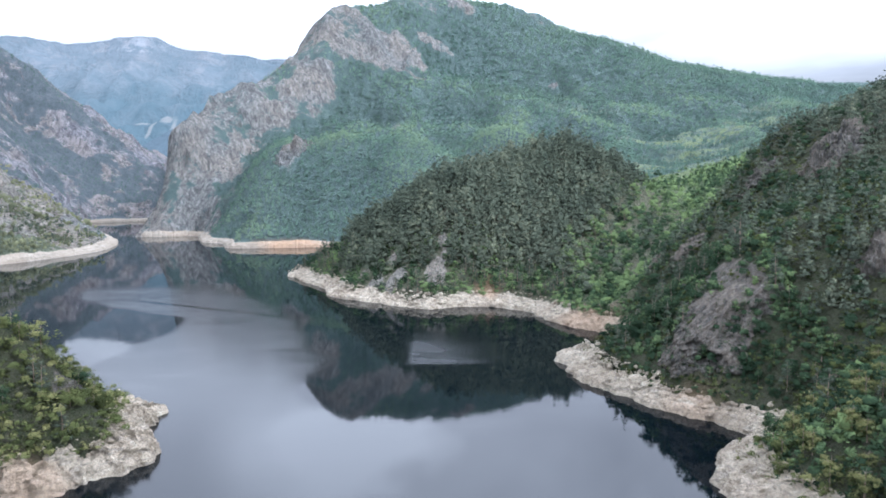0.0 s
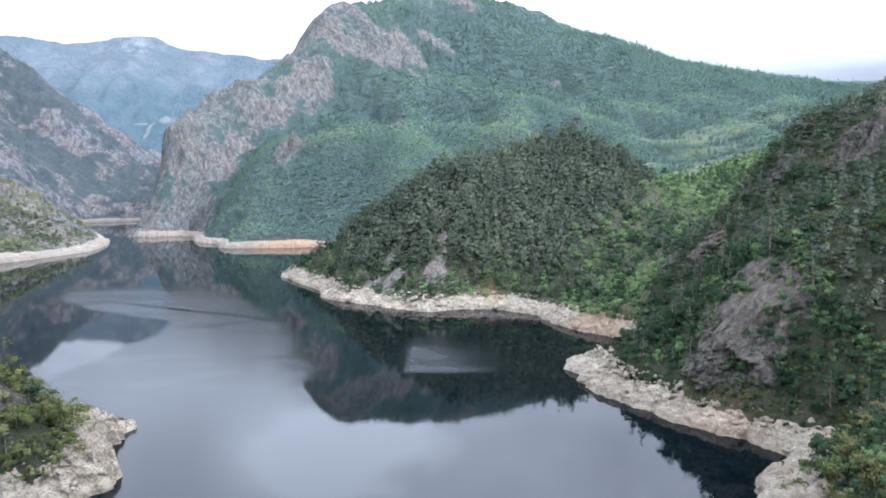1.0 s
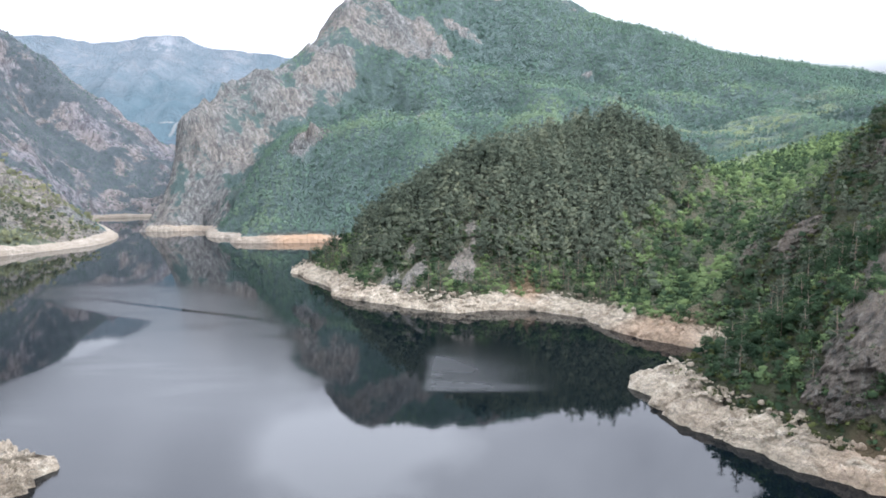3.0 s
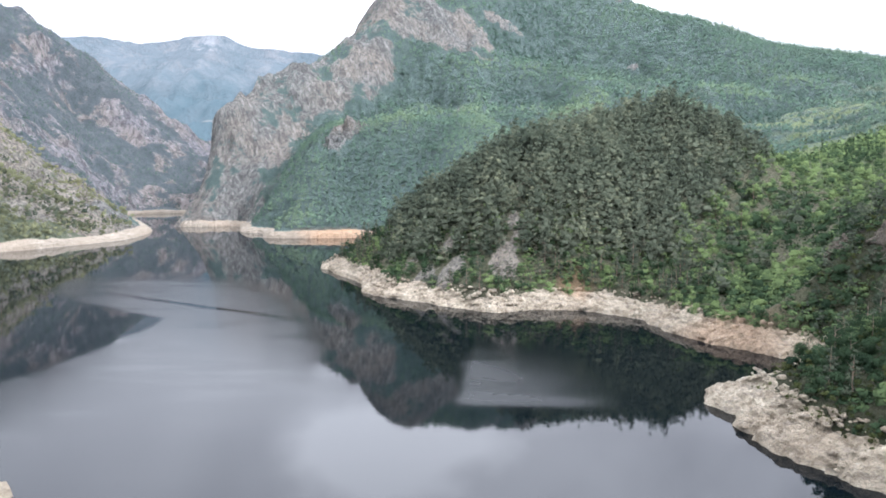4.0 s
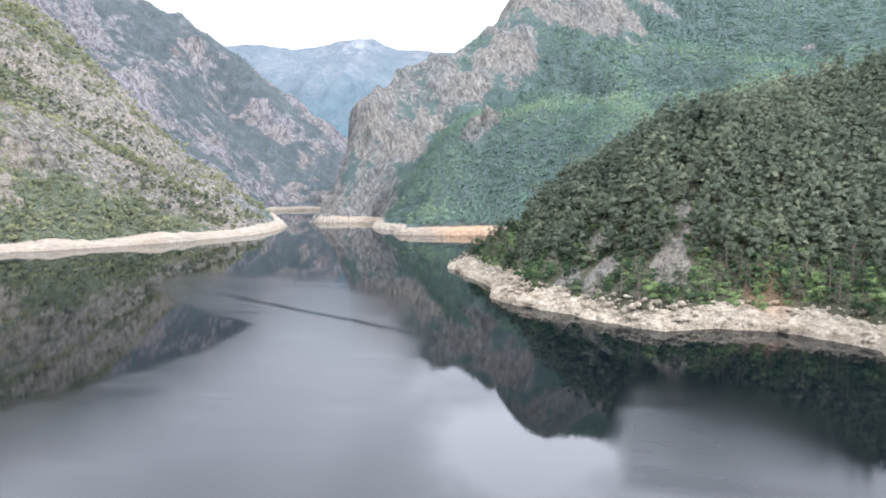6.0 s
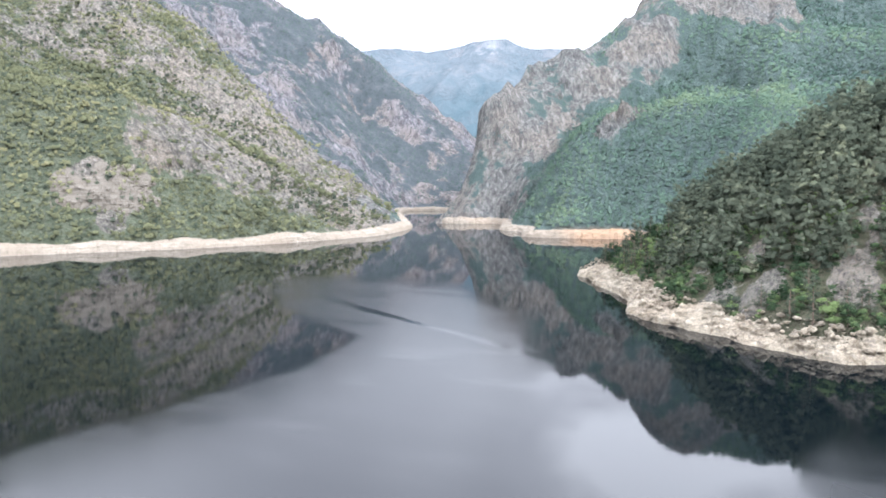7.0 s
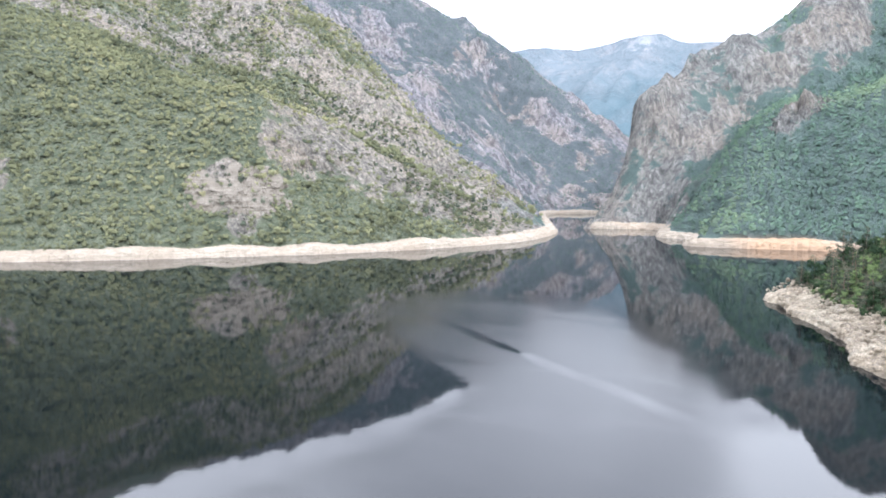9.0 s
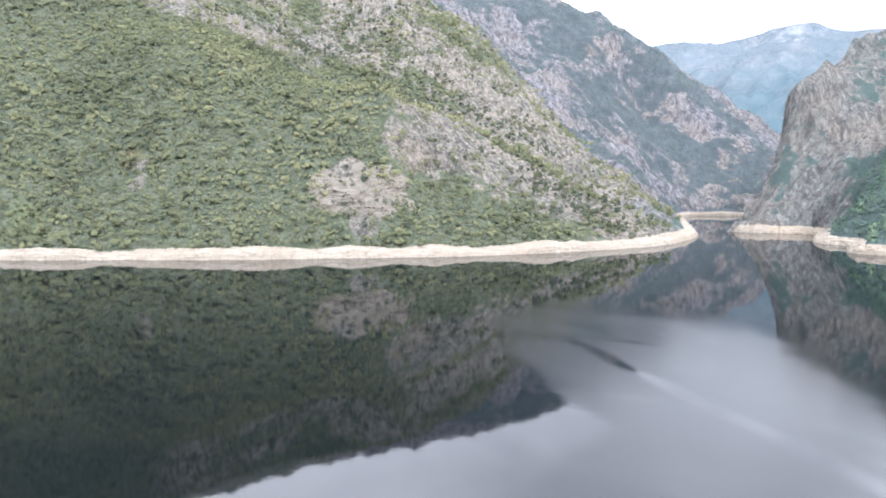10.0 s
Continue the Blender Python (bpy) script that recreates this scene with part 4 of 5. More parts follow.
FAR = [(-2750, 3200, 560), (-2250, 3400, 690), (-2120, 3420, 715), (-1960, 3450, 705), (-1800, 3500, 690), (-1720, 3520, 700), (-1560, 3560, 728), (-1440, 3560, 738), (-1250, 3560, 665), (-1120, 3560, 650), (-800, 3550, 625), (-620, 3550, 650), (-300, 3500, 600), (200, 3500, 520)]
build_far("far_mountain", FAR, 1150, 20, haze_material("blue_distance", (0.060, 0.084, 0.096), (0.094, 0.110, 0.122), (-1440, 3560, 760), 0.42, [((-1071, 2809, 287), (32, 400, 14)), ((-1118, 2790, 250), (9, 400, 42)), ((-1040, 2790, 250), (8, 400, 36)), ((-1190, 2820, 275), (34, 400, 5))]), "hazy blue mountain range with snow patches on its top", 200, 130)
NEARER = [(-1500, 1900, 250), (-1150, 1950, 180), (-900, 2000, 120), (-760, 2000, 180), (-600, 2000, 250), (-400, 1950, 320)]
build_far("blue_ridge", NEARER, 500, 10, haze_material("blue_ridge_haze", (0.066, 0.086, 0.100), (0.090, 0.110, 0.124), None, 0.3), "hazy blue wooded ridge closing the gorge", 230, 60)


# ---- trees ----
CUBE = np.array([(-1, -1, -1), (1, -1, -1), (1, 1, -1), (-1, 1, -1), (-1, -1, 1), (1, -1, 1), (1, 1, 1), (-1, 1, 1)]) * 0.577
CUBE_FACES = np.array([(4, 5, 6, 7), (0, 1, 5, 4), (1, 2, 6, 5), (2, 3, 7, 6), (3, 0, 4, 7)])


def leaf_cloud(rng, clumps, per, size, flat=0.75, core=0.0, top=0.11, every=2):
    """Small leaf sprays on the skins of several clumps: (x, y, z, r) each. Gives corners, faces, a tint and an outward direction for each corner."""
    v, t, out = [], [], []
    for number, (cx, cy, cz, r) in enumerate(clumps):
        n = max(3, int(per * r * r))
        d = rng.normal(size=(n, 3))
        d /= np.linalg.norm(d, axis=1, keepdims=True)
        c = np.array([cx, cy, cz]) + d * r * rng.uniform(0.45, 1.12, (n, 1)) * np.array([1, 1, flat])
        a = rng.normal(size=(n, 3))
        a -= (a * d).sum(1, keepdims=True) * d * 0.35
        a /= np.linalg.norm(a, axis=1, keepdims=True)
        b = np.cross(d + rng.normal(size=(n, 3)) * 0.45, a)
        b /= np.linalg.norm(b, axis=1, keepdims=True)
        s = size * rng.uniform(0.65, 1.3, (n, 1))
        w = s * rng.uniform(0.45, 0.9, (n, 1))
        q = np.stack([c - a * s, c + b * w * 0.9, c + a * s, c - b * w], 1)
        turn = (np.cross(q[:, 1] - q[:, 0], q[:, 3] - q[:, 0]) * d).sum(1) < 0
        q[turn] = q[turn][:, ::-1]
        v.append(q.reshape(-1, 3))
        out.append(np.repeat(d, 4, axis=0))
        own = rng.normal(0, 0.05)
        # top: light from above put into the tint, upward sprays paler, undersides darker
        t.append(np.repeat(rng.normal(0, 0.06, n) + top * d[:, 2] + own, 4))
        if core and number % every == 0:
            # the dense inside of the clump
            w = Matrix.Rotation(rng.uniform(0, 6.28), 3, "Z") @ Matrix.Rotation(rng.uniform(-0.4, 0.4), 3, "X")
            heart = (CUBE * rng.uniform(0.7, 1.2, (8, 1))) @ np.array(w).T
            q = np.array([cx, cy, cz]) + heart * r * core * np.array([1, 1, flat])
            v.append(q[CUBE_FACES].reshape(-1, 3))
            out.append(heart[CUBE_FACES].reshape(-1, 3))
            # the core carries the same painted top light, more weakly
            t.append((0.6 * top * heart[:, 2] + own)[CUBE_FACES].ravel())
    v = np.vstack(v)
    return v, np.arange(len(v)).reshape(-1, 4), np.concatenate(t), np.vstack(out)


def layered_clumps(rng, height, tiers=5, low=0.30, reach=0.19, puff=0.15):
    """A pine's crown: flat plates of needles at several levels round a leaning stem."""
    out = []
    lean = rng.normal(0, 0.03, 2) * height
    for k in range(tiers):
        f = k / (tiers - 1)
        z = height * (low + (0.94 - low) * f)
        r = height * reach * (1 - f) ** 0.75
        m = 3 if f < 0.45 else 2 if f < 0.85 else 1
        a0 = rng.uniform(0, 6.28)
        for j in range(m):
            a = a0 + 6.28 * j / m + rng.normal(0, 0.4)
            rr = r * rng.uniform(0.6, 1.1)
            out.append((lean[0] * f + rr * math.cos(a), lean[1] * f + rr * math.sin(a), z + rng.normal(0, 0.06) * height, height * puff * (1.05 - 0.45 * f) * rng.uniform(0.8, 1.2)))
    return out


def round_clumps(rng, height, n, fine=1.0):
    out = []
    for j in range(n):
        d = rng.normal(size=3)
        d /= np.linalg.norm(d)
        k = rng.uniform(0.25, 0.62)
        if j % 4 == 3:
            # skirts that hide the stem
            out.append((d[0] * height * 0.30, d[1] * height * 0.30, height * rng.uniform(0.14, 0.30), height * rng.uniform(0.15, 0.20)))
            continue
        out.append((d[0] * height * 0.36 * k * 1.5, d[1] * height * 0.36 * k * 1.5, height * (0.58 + 0.5 * d[2] * k), height * rng.uniform(0.15, 0.24) * fine))
    return out


def tall_clumps(rng, height, n=2, low=0.285, top=0.19, foot=0.30, head=0.74):
    """A crown that stands taller than wide, closed down to the ground."""
    out = []
    for k in range(n):
        f = k / max(1, n - 1)
        a, o = rng.uniform(0, 6.28), height * rng.uniform(0.02, 0.09) * low / 0.285
        out.append((o * math.cos(a), o * math.sin(a), height * (foot + (head - foot) * f + rng.normal(0, 0.03)), height * (low + (top - low) * f) * rng.uniform(0.85, 1.15)))
    return out


def bush_clumps(rng, height, n):
    return [(rng.normal(0, 0.28) * height, rng.normal(0, 0.28) * height, height * rng.uniform(0.3, 0.68), height * rng.uniform(0.24, 0.4) * (0.8 if n > 3 else 1)) for _ in range(n)]


def crown_normals(v, top, middle=0.42, own=None, share=0.5):
    """Shading normals of a crown: outwards from its heart, so that the sprays read as one rounded mass."""
    n = v - np.array([0, 0, top * middle])
    n[:, 2] = n[:, 2] * 0.8 + 0.34 * top
    n = n + np.random.default_rng(len(v)).normal(0, 0.10 * top, n.shape)
    n = n / np.maximum(np.linalg.norm(n, axis=1, keepdims=True), 1e-6)
    if own is not None:
        n = n * (1 - share) + own * share
    return n / np.maximum(np.linalg.norm(n, axis=1, keepdims=True), 1e-6)


def trunk_arrays(height, r0, sides=6, limbs=0, rng=None):
    """A tapered stem, with a few limbs."""
    v, f = [], []

    def tube(a, b, ra, rb):
        a, b = np.array(a, float), np.array(b, float)
        z = (b - a) / np.linalg.norm(b - a)
        x = np.cross(z, (0.3, 0.9, 0.1))
        x /= np.linalg.norm(x)
        y = np.cross(z, x)
        k = len(v)
        for c, r in ((a, ra), (b, rb)):
            for j in range(sides):
                w = 2 * math.pi * j / sides
                v.append(c + r * (x * math.cos(w) + y * math.sin(w)))
        for j in range(sides):
            f.append((k + j, k + (j + 1) % sides, k + sides + (j + 1) % sides, k + sides + j))

    tube((0, 0, -0.6), (0.02 * height, 0, height * 0.45), r0, r0 * 0.65)
    tube((0.02 * height, 0, height * 0.45), (0, 0.02 * height, height * 0.93), r0 * 0.65, r0 * 0.15)
    for _ in range(limbs):
        a, z = rng.uniform(0, 6.28), height * rng.uniform(0.35, 0.8)
        l = height * rng.uniform(0.10, 0.2)
        tube((0, 0, z), (l * math.cos(a), l * math.sin(a), z + l * rng.uniform(0.1, 0.7)), r0 * 0.3, r0 * 0.1)
    return np.array(v), np.array(f)


def scatter(box, step, rng, keep):
    """Places on a shaken grid within box for which keep(x, y, rng) holds."""
    x0, x1, y0, y1 = box
    x, y = (a.ravel() for a in np.meshgrid(np.arange(x0, x1, step), np.arange(y0, y1, step), indexing="ij"))
    x = x + rng.uniform(-0.48, 0.48, len(x)) * step
    y = y + rng.uniform(-0.48, 0.48, len(x)) * step
    ok = keep(x, y, rng)
    return x[ok], y[ok]


def grow(name, kinds, x, y, heights, tints, mat, label, category, rng, sunk=0.0, lean=0.35, spread=1.15):
    """Many plants as one mesh: each is one of the shaped kinds, turned and sized."""
    which = rng.integers(0, len(kinds), len(x))
    z = sample(LH, x, y) - sunk * heights
    # a closed canopy is lit as the slope under it lies
    e = 9.0
    slope = np.stack([sample(LH, x - e, y) - sample(LH, x + e, y), sample(LH, x, y - e) - sample(LH, x, y + e), np.full(len(x), 2 * e)], 1)
    slope /= np.linalg.norm(slope, axis=1, keepdims=True)
    verts, faces, tint, nrm, base = [], [], [], [], 0
    for k, (pv, pf, pt, po) in enumerate(kinds):
        s = np.nonzero(which == k)[0]
        if not len(s):
            continue
        a = rng.uniform(0, 2 * math.pi, len(s))
        h = heights[s]
        wide = h * rng.uniform(0.85, 1.2, len(s)) * spread
        ca, sa = np.cos(a)[:, None], np.sin(a)[:, None]
        vx = (pv[None, :, 0] * ca - pv[None, :, 1] * sa) * wide[:, None] + x[s, None]
        vy = (pv[None, :, 0] * sa + pv[None, :, 1] * ca) * wide[:, None] + y[s, None]
        vz = pv[None, :, 2] * h[:, None] + z[s, None]
        verts.append(np.stack([vx, vy, vz], -1).reshape(-1, 3))
        faces.append((pf[None] + (np.arange(len(s)) * len(pv))[:, None, None] + base).reshape(-1, pf.shape[1]))
        tint.append(np.clip(pt[None] + tints[s, None], 0, 1).ravel())
        pn = crown_normals(pv.copy(), 1.0, 0.42, po)
        nx, ny = pn[None, :, 0] * ca - pn[None, :, 1] * sa, pn[None, :, 0] * sa + pn[None, :, 1] * ca
        both = np.stack([nx, ny, np.broadcast_to(pn[None, :, 2], nx.shape)], -1) * (1 - lean) + slope[s][:, None, :] * lean
        nrm.append((both / np.linalg.norm(both, axis=-1, keepdims=True)).reshape(-1, 3))
        base += len(s) * len(pv)
    if not verts:
        return
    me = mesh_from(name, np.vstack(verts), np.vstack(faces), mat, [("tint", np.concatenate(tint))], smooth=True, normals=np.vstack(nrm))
    tagged(new(name, me), label, category, kind="stuff")


def kinds_of(make, n, seed, per, size, flat=0.75, **kw):
    """Plants of height 1."""
    out = []
    for k in range(n):
        rng = np.random.default_rng(seed + k)
        out.append(leaf_cloud(rng, make(rng), per, size, flat, **kw))
    return out


def in_view(x, y, tall=7.0):
    """Whether a place can be seen from the open water (three buoys' places, well above it)."""
    seen = np.zeros(len(x), bool)
    z = sample(LH, x, y) + tall
    for bx, by, bz in ((0, 10, 47), (-5, 110, 31), (-38, 180, 30)):
        clear = np.ones(len(x), bool)
        for f in np.linspace(0.06, 0.985, 60):
            clear &= sample(LH, x + (bx - x) * f, y + (by - y) * f) < z + (bz - z) * f
        seen |= clear
    return seen


def thinned(x, y, rng, rest=0.3):
    """Full growth on the slopes over the lake, thinner in the folds behind."""
    ok = in_view(x, y) | (rng.random(len(x)) < rest)
    return x[ok], y[ok]


def hollow(x, y, reach=42.0):
    """How far a place lies below its surroundings: gullies are positive, spurs negative."""
    ring = sum(sample(LH, x + reach * math.cos(a), y + reach * math.sin(a)) for a in np.arange(8) * math.pi / 4) / 8
    return ring - sample(LH, x, y)


def land_of(x, y):
    d = sample(LD, x, y)
    return region(x, y, d), d, sample(LROCK, x, y)


def patchy(x, y, scale, seed, lo, hi):
    return np.clip((fbm(x, y, scale, 3, seed) - lo) / (hi - lo), 0, 1)


PINES = kinds_of(lambda r: layered_clumps(r, 1.0), 12, 300, 500, 0.052, 0.7, core=0.72, top=0.18)
ROUNDS = kinds_of(lambda r: tall_clumps(r, 1.0, 3, 0.28, 0.20, 0.28, 0.70) + round_clumps(r, 0.95, 3), 8, 320, 220, 0.066, 0.9, core=0.8, top=0.16)
FAR_TREES = kinds_of(lambda r: tall_clumps(r, 1.0, 2, 0.29, 0.21, 0.30, 0.66), 12, 340, 80, 0.12, 1.0, core=0.8, top=0.12)
FAR_PINES = kinds_of(lambda r: tall_clumps(r, 1.0, 2, 0.24, 0.15, 0.30, 0.78), 10, 350, 95, 0.105, 1.2, core=0.8, top=0.12)
MID_TREES = kinds_of(lambda r: tall_clumps(r, 1.0, 3, 0.25, 0.17), 12, 345, 190, 0.075, 1.0, core=0.75, top=0.16)
BUSHES = kinds_of(lambda r: bush_clumps(r, 1.0, 2), 16, 360, 62, 0.13, 0.9, core=0.78, top=0.18, every=1)
FINE_BUSHES = kinds_of(lambda r: bush_clumps(r, 1.0, 4), 10, 370, 150, 0.078, 0.9, core=0.7, top=0.22)
LEAFY_BUSHES = kinds_of(lambda r: bush_clumps(r, 1.0, 5), 10, 380, 230, 0.056, 0.9, core=0.62, top=0.26)


def near_plot(x, y):
    """The stretches of the plan whose trees are built one by one."""
    return ((x < -45) & (x > -92) & (y > 92) & (y < 160)) | ((x > 40) & (x < 74) & (y > 88) & (y < 225)) | ((y > 272) & (y < 300) & (x > -60) & (x < 50)) | ((x < -52) & (x > -82) & (y > 300) & (y < 392))


def plant_pine_hill():
    rng = np.random.default_rng(41)

    def keep(x, y, rng):
        g, d, rock = land_of(x, y)
        valley = np.clip((x - 18 - (y - 270) * 0.50) / 22, 0, 1)
        return (g == 2) & (d > 13 + 16 * fbm(x, y, 14, 3, 79)) & (rng.random(len(x)) > rock * 1.25) & (rng.random(len(x)) > valley * 0.97) & ~near_plot(x, y)

    x, y = scatter((-90, 125, 270, 470), 3.4, rng, keep)
    x, y = thinned(x, y, rng, 0.06)
    h = np.clip(rng.lognormal(2.2, 0.2, len(x)), 5.5, 14) * 1.15 * (0.75 + 0.25 * np.clip((sample(LD, x, y) - 8) / 25, 0, 1))
    t = np.clip(0.42 + 0.28 * fbm(x, y, 30, 3, 61) + rng.normal(0, 0.16, len(x)), 0, 1)
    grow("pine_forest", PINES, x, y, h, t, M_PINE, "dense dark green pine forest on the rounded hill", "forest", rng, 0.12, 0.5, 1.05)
    x, y = scatter((-90, 76, 228, 440), 2.25, rng, lambda x, y, r: (lambda g, d, k: ((g == 2) | ((g == 1) & (y > 228)) | ((g == 7) & (y < 300))) & (d > 7.6) & (d < 42) & (r.random(len(x)) > 0.1 + 0.9 * k) & (r.random(len(x)) < patchy(x, y, 12, 71, -0.65, 0.0)))(*land_of(x, y)))
    h = rng.uniform(2.2, 5.0, len(x)) * np.clip(1.25 - sample(LD, x, y) / 60, 0.5, 1)
    t = np.clip(0.76 + 0.4 * fbm(x, y, 18, 3, 78) + rng.normal(0, 0.14, len(x)), 0, 1)
    grow("hill_scrub", ROUNDS, x, y, h, t, M_BROAD, "bright green scrub above the bare shore of the pine hill", "shrubs", rng, 0.25, 0.4, 1.3)


def plant_valley():
    rng = np.random.default_rng(42)

    def keep(x, y, rng):
        g, d, rock = land_of(x, y)
        valley = np.clip((x - 14 - (y - 270) * 0.50) / 16, 0, 1)
        inside = ((g == 2) & (rng.random(len(x)) < valley)) | ((g == 7) & (x < 330)) | ((g == 1) & (y > 250 + (x - 60) * 0.5) & (x < 230))
        return inside & (d > 8.5) & (rng.random(len(x)) > 0.06 + rock) & (rng.random(len(x)) > 0.95 * sample(LMEADOW, x, y)) & ~near_plot(x, y)

    x, y = scatter((10, 330, 262, 560), 4.7, rng, keep)
    x, y = thinned(x, y, rng, 0.15)
    h = rng.uniform(4.0, 8.5, len(x))
    t = np.clip(0.76 + 0.45 * fbm(x, y, 26, 3, 63) + rng.normal(0, 0.14, len(x)), 0, 1)
    deep = y > 420
    grow("valley_wood_beyond", FAR_TREES, x[deep], y[deep], h[deep] * 1.1, t[deep], M_BROAD, "lighter green trees and meadows up the side valley", "forest", rng)
    x, y, h, t = x[~deep], y[~deep], h[~deep], t[~deep]
    grow("valley_wood", ROUNDS, x, y, h, t, M_BROAD, "bright spring-green broadleaf wood filling the side valley", "forest", rng, 0.3, 0.5, 1.15)


def plant_near_slope():
    rng = np.random.default_rng(43)

    def keep(x, y, rng):
        g, d, rock = land_of(x, y)
        return (g == 1) & (d > 9) & (x < 165) & (rng.random(len(x)) > 0.04 + rock * 1.1) & ~near_plot(x, y)

    x, y = scatter((30, 175, 70, 330), 3.25, rng, keep)
    x, y = thinned(x, y, rng, 0.05)
    pine = rng.random(len(x)) < 0.48 + 0.5 * fbm(x, y, 35, 3, 66) + 0.3 * np.clip((sample(LH, x, y) - 25) / 30, 0, 1)
    h = rng.uniform(4.5, 8.0, len(x))
    t = np.clip(np.where(pine, 0.40, 0.44) + 0.35 * fbm(x, y, 25, 3, 64) + rng.normal(0, 0.18, len(x)), 0, 1)
    ux, uy = scatter((34, 76, 84, 228), 2.0, rng, lambda x, y, r: (lambda g, d, k: near_plot(x, y) & (g == 1) & (d > 5.4) & (r.random(len(x)) > 0.10 + 0.9 * k))(*land_of(x, y)))
    low = np.clip((sample(LD, ux, uy) - 5) / 6, 0.45, 1)
    grow("slope_undergrowth", ROUNDS, ux, uy, rng.uniform(2.6, 5.2, len(ux)) * low, np.clip(0.50 + 0.5 * fbm(ux, uy, 12, 3, 68) + rng.normal(0, 0.18, len(ux)), 0, 1), M_BROAD, "dense leafy undergrowth between the shore trees", "shrubs", rng, 0.3, 0.45, 1.2)
    grow("slope_pines", PINES, x[pine], y[pine], h[pine], t[pine], M_PINE, "dark pines clinging to the steep rocky slope", "forest", rng, 0.2, 0.45, 1.05)
    grow("slope_thicket", ROUNDS, x[~pine], y[~pine], h[~pine] * 0.75, t[~pine], M_BROAD, "green broadleaf thicket between the rocks of the slope", "forest", rng, 0.3, 0.45, 1.2)
    x, y = scatter((30, 112, 76, 262), 2.1, rng, lambda x, y, r: (lambda g, d, k: (g == 1) & (d > np.where(y < 142, 4.6, 5.0)) & (r.random(len(x)) > 0.22 + 0.6 * k))(*land_of(x, y)))
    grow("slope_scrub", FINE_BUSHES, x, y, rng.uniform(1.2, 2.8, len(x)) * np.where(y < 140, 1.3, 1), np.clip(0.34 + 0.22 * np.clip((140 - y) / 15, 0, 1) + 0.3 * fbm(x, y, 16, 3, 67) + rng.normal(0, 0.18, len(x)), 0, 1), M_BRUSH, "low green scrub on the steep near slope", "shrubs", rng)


def plant_headland():
    rng = np.random.default_rng(44)
    x, y = scatter((-112, -45, 88, 160), 1.6, rng, lambda x, y, r: (lambda g, d, k: (g == 5) & (d > 6) & (r.random(len(x)) > 0.08 + 0.6 * k))(*land_of(x, y)))
    grow("headland_scrub", LEAFY_BUSHES, x, y, rng.uniform(2.0, 4.6, len(x)), np.clip(0.55 + 0.5 * fbm(x, y, 9, 3, 67) + rng.normal(0, 0.24, len(x)), 0, 1), M_BRUSH, "thick green scrub covering the headland", "shrubs", rng, 0.1, 0.35, 1.35)


def plant_mountain():
    rng = np.random.default_rng(45)

    def keep(x, y, rng):
        g, d, rock = land_of(x, y)
        back = y > 1230 + np.abs(x) * 0.1
        mead = sample(LMEADOW, x, y)
        return (g == 3) & (d > 9) & ~back & (rng.random(len(x)) > 0.03 + rock * 1.25) & (rng.random(len(x)) > mead * 0.93) & ((y > 555) | (x < -60)) & ((x > -222) | (y < 640) | (rng.random(len(x)) < 0.3))

    x, y = scatter((-340, 620, 530, 1270), 3.9, rng, keep)
    seen = (x < 0.6 * y + 20) & (x > -0.62 * y) & ((y < 735) | (rng.random(len(x)) < 0.64))
    x, y = x[seen], y[seen]
    x, y = thinned(x, y, rng, 0.03)
    h = np.clip(rng.lognormal(1.95, 0.22, len(x)), 4, 11)
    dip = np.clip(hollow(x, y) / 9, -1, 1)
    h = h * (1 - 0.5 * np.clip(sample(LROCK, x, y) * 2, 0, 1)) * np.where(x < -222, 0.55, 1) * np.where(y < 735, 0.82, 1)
    # gullies darker, spurs lighter: relief shading besides tree mix put into the tint
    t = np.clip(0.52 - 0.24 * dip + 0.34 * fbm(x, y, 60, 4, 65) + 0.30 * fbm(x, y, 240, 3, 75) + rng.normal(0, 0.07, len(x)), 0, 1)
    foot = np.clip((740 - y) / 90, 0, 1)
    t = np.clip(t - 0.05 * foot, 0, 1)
    pine = rng.random(len(x)) < 0.28 + 0.4 * dip + 0.7 * fbm(x, y, 70, 3, 69) + 0.12 * foot
    low = ~pine & (y < 735)
    high = ~pine & ~low
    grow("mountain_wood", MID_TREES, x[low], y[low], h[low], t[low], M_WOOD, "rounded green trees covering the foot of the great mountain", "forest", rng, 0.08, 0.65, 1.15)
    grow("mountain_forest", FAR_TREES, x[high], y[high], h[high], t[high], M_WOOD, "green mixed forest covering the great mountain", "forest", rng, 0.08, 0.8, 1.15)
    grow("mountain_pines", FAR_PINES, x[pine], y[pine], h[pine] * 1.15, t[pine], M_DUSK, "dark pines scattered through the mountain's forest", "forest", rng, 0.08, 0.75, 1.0)


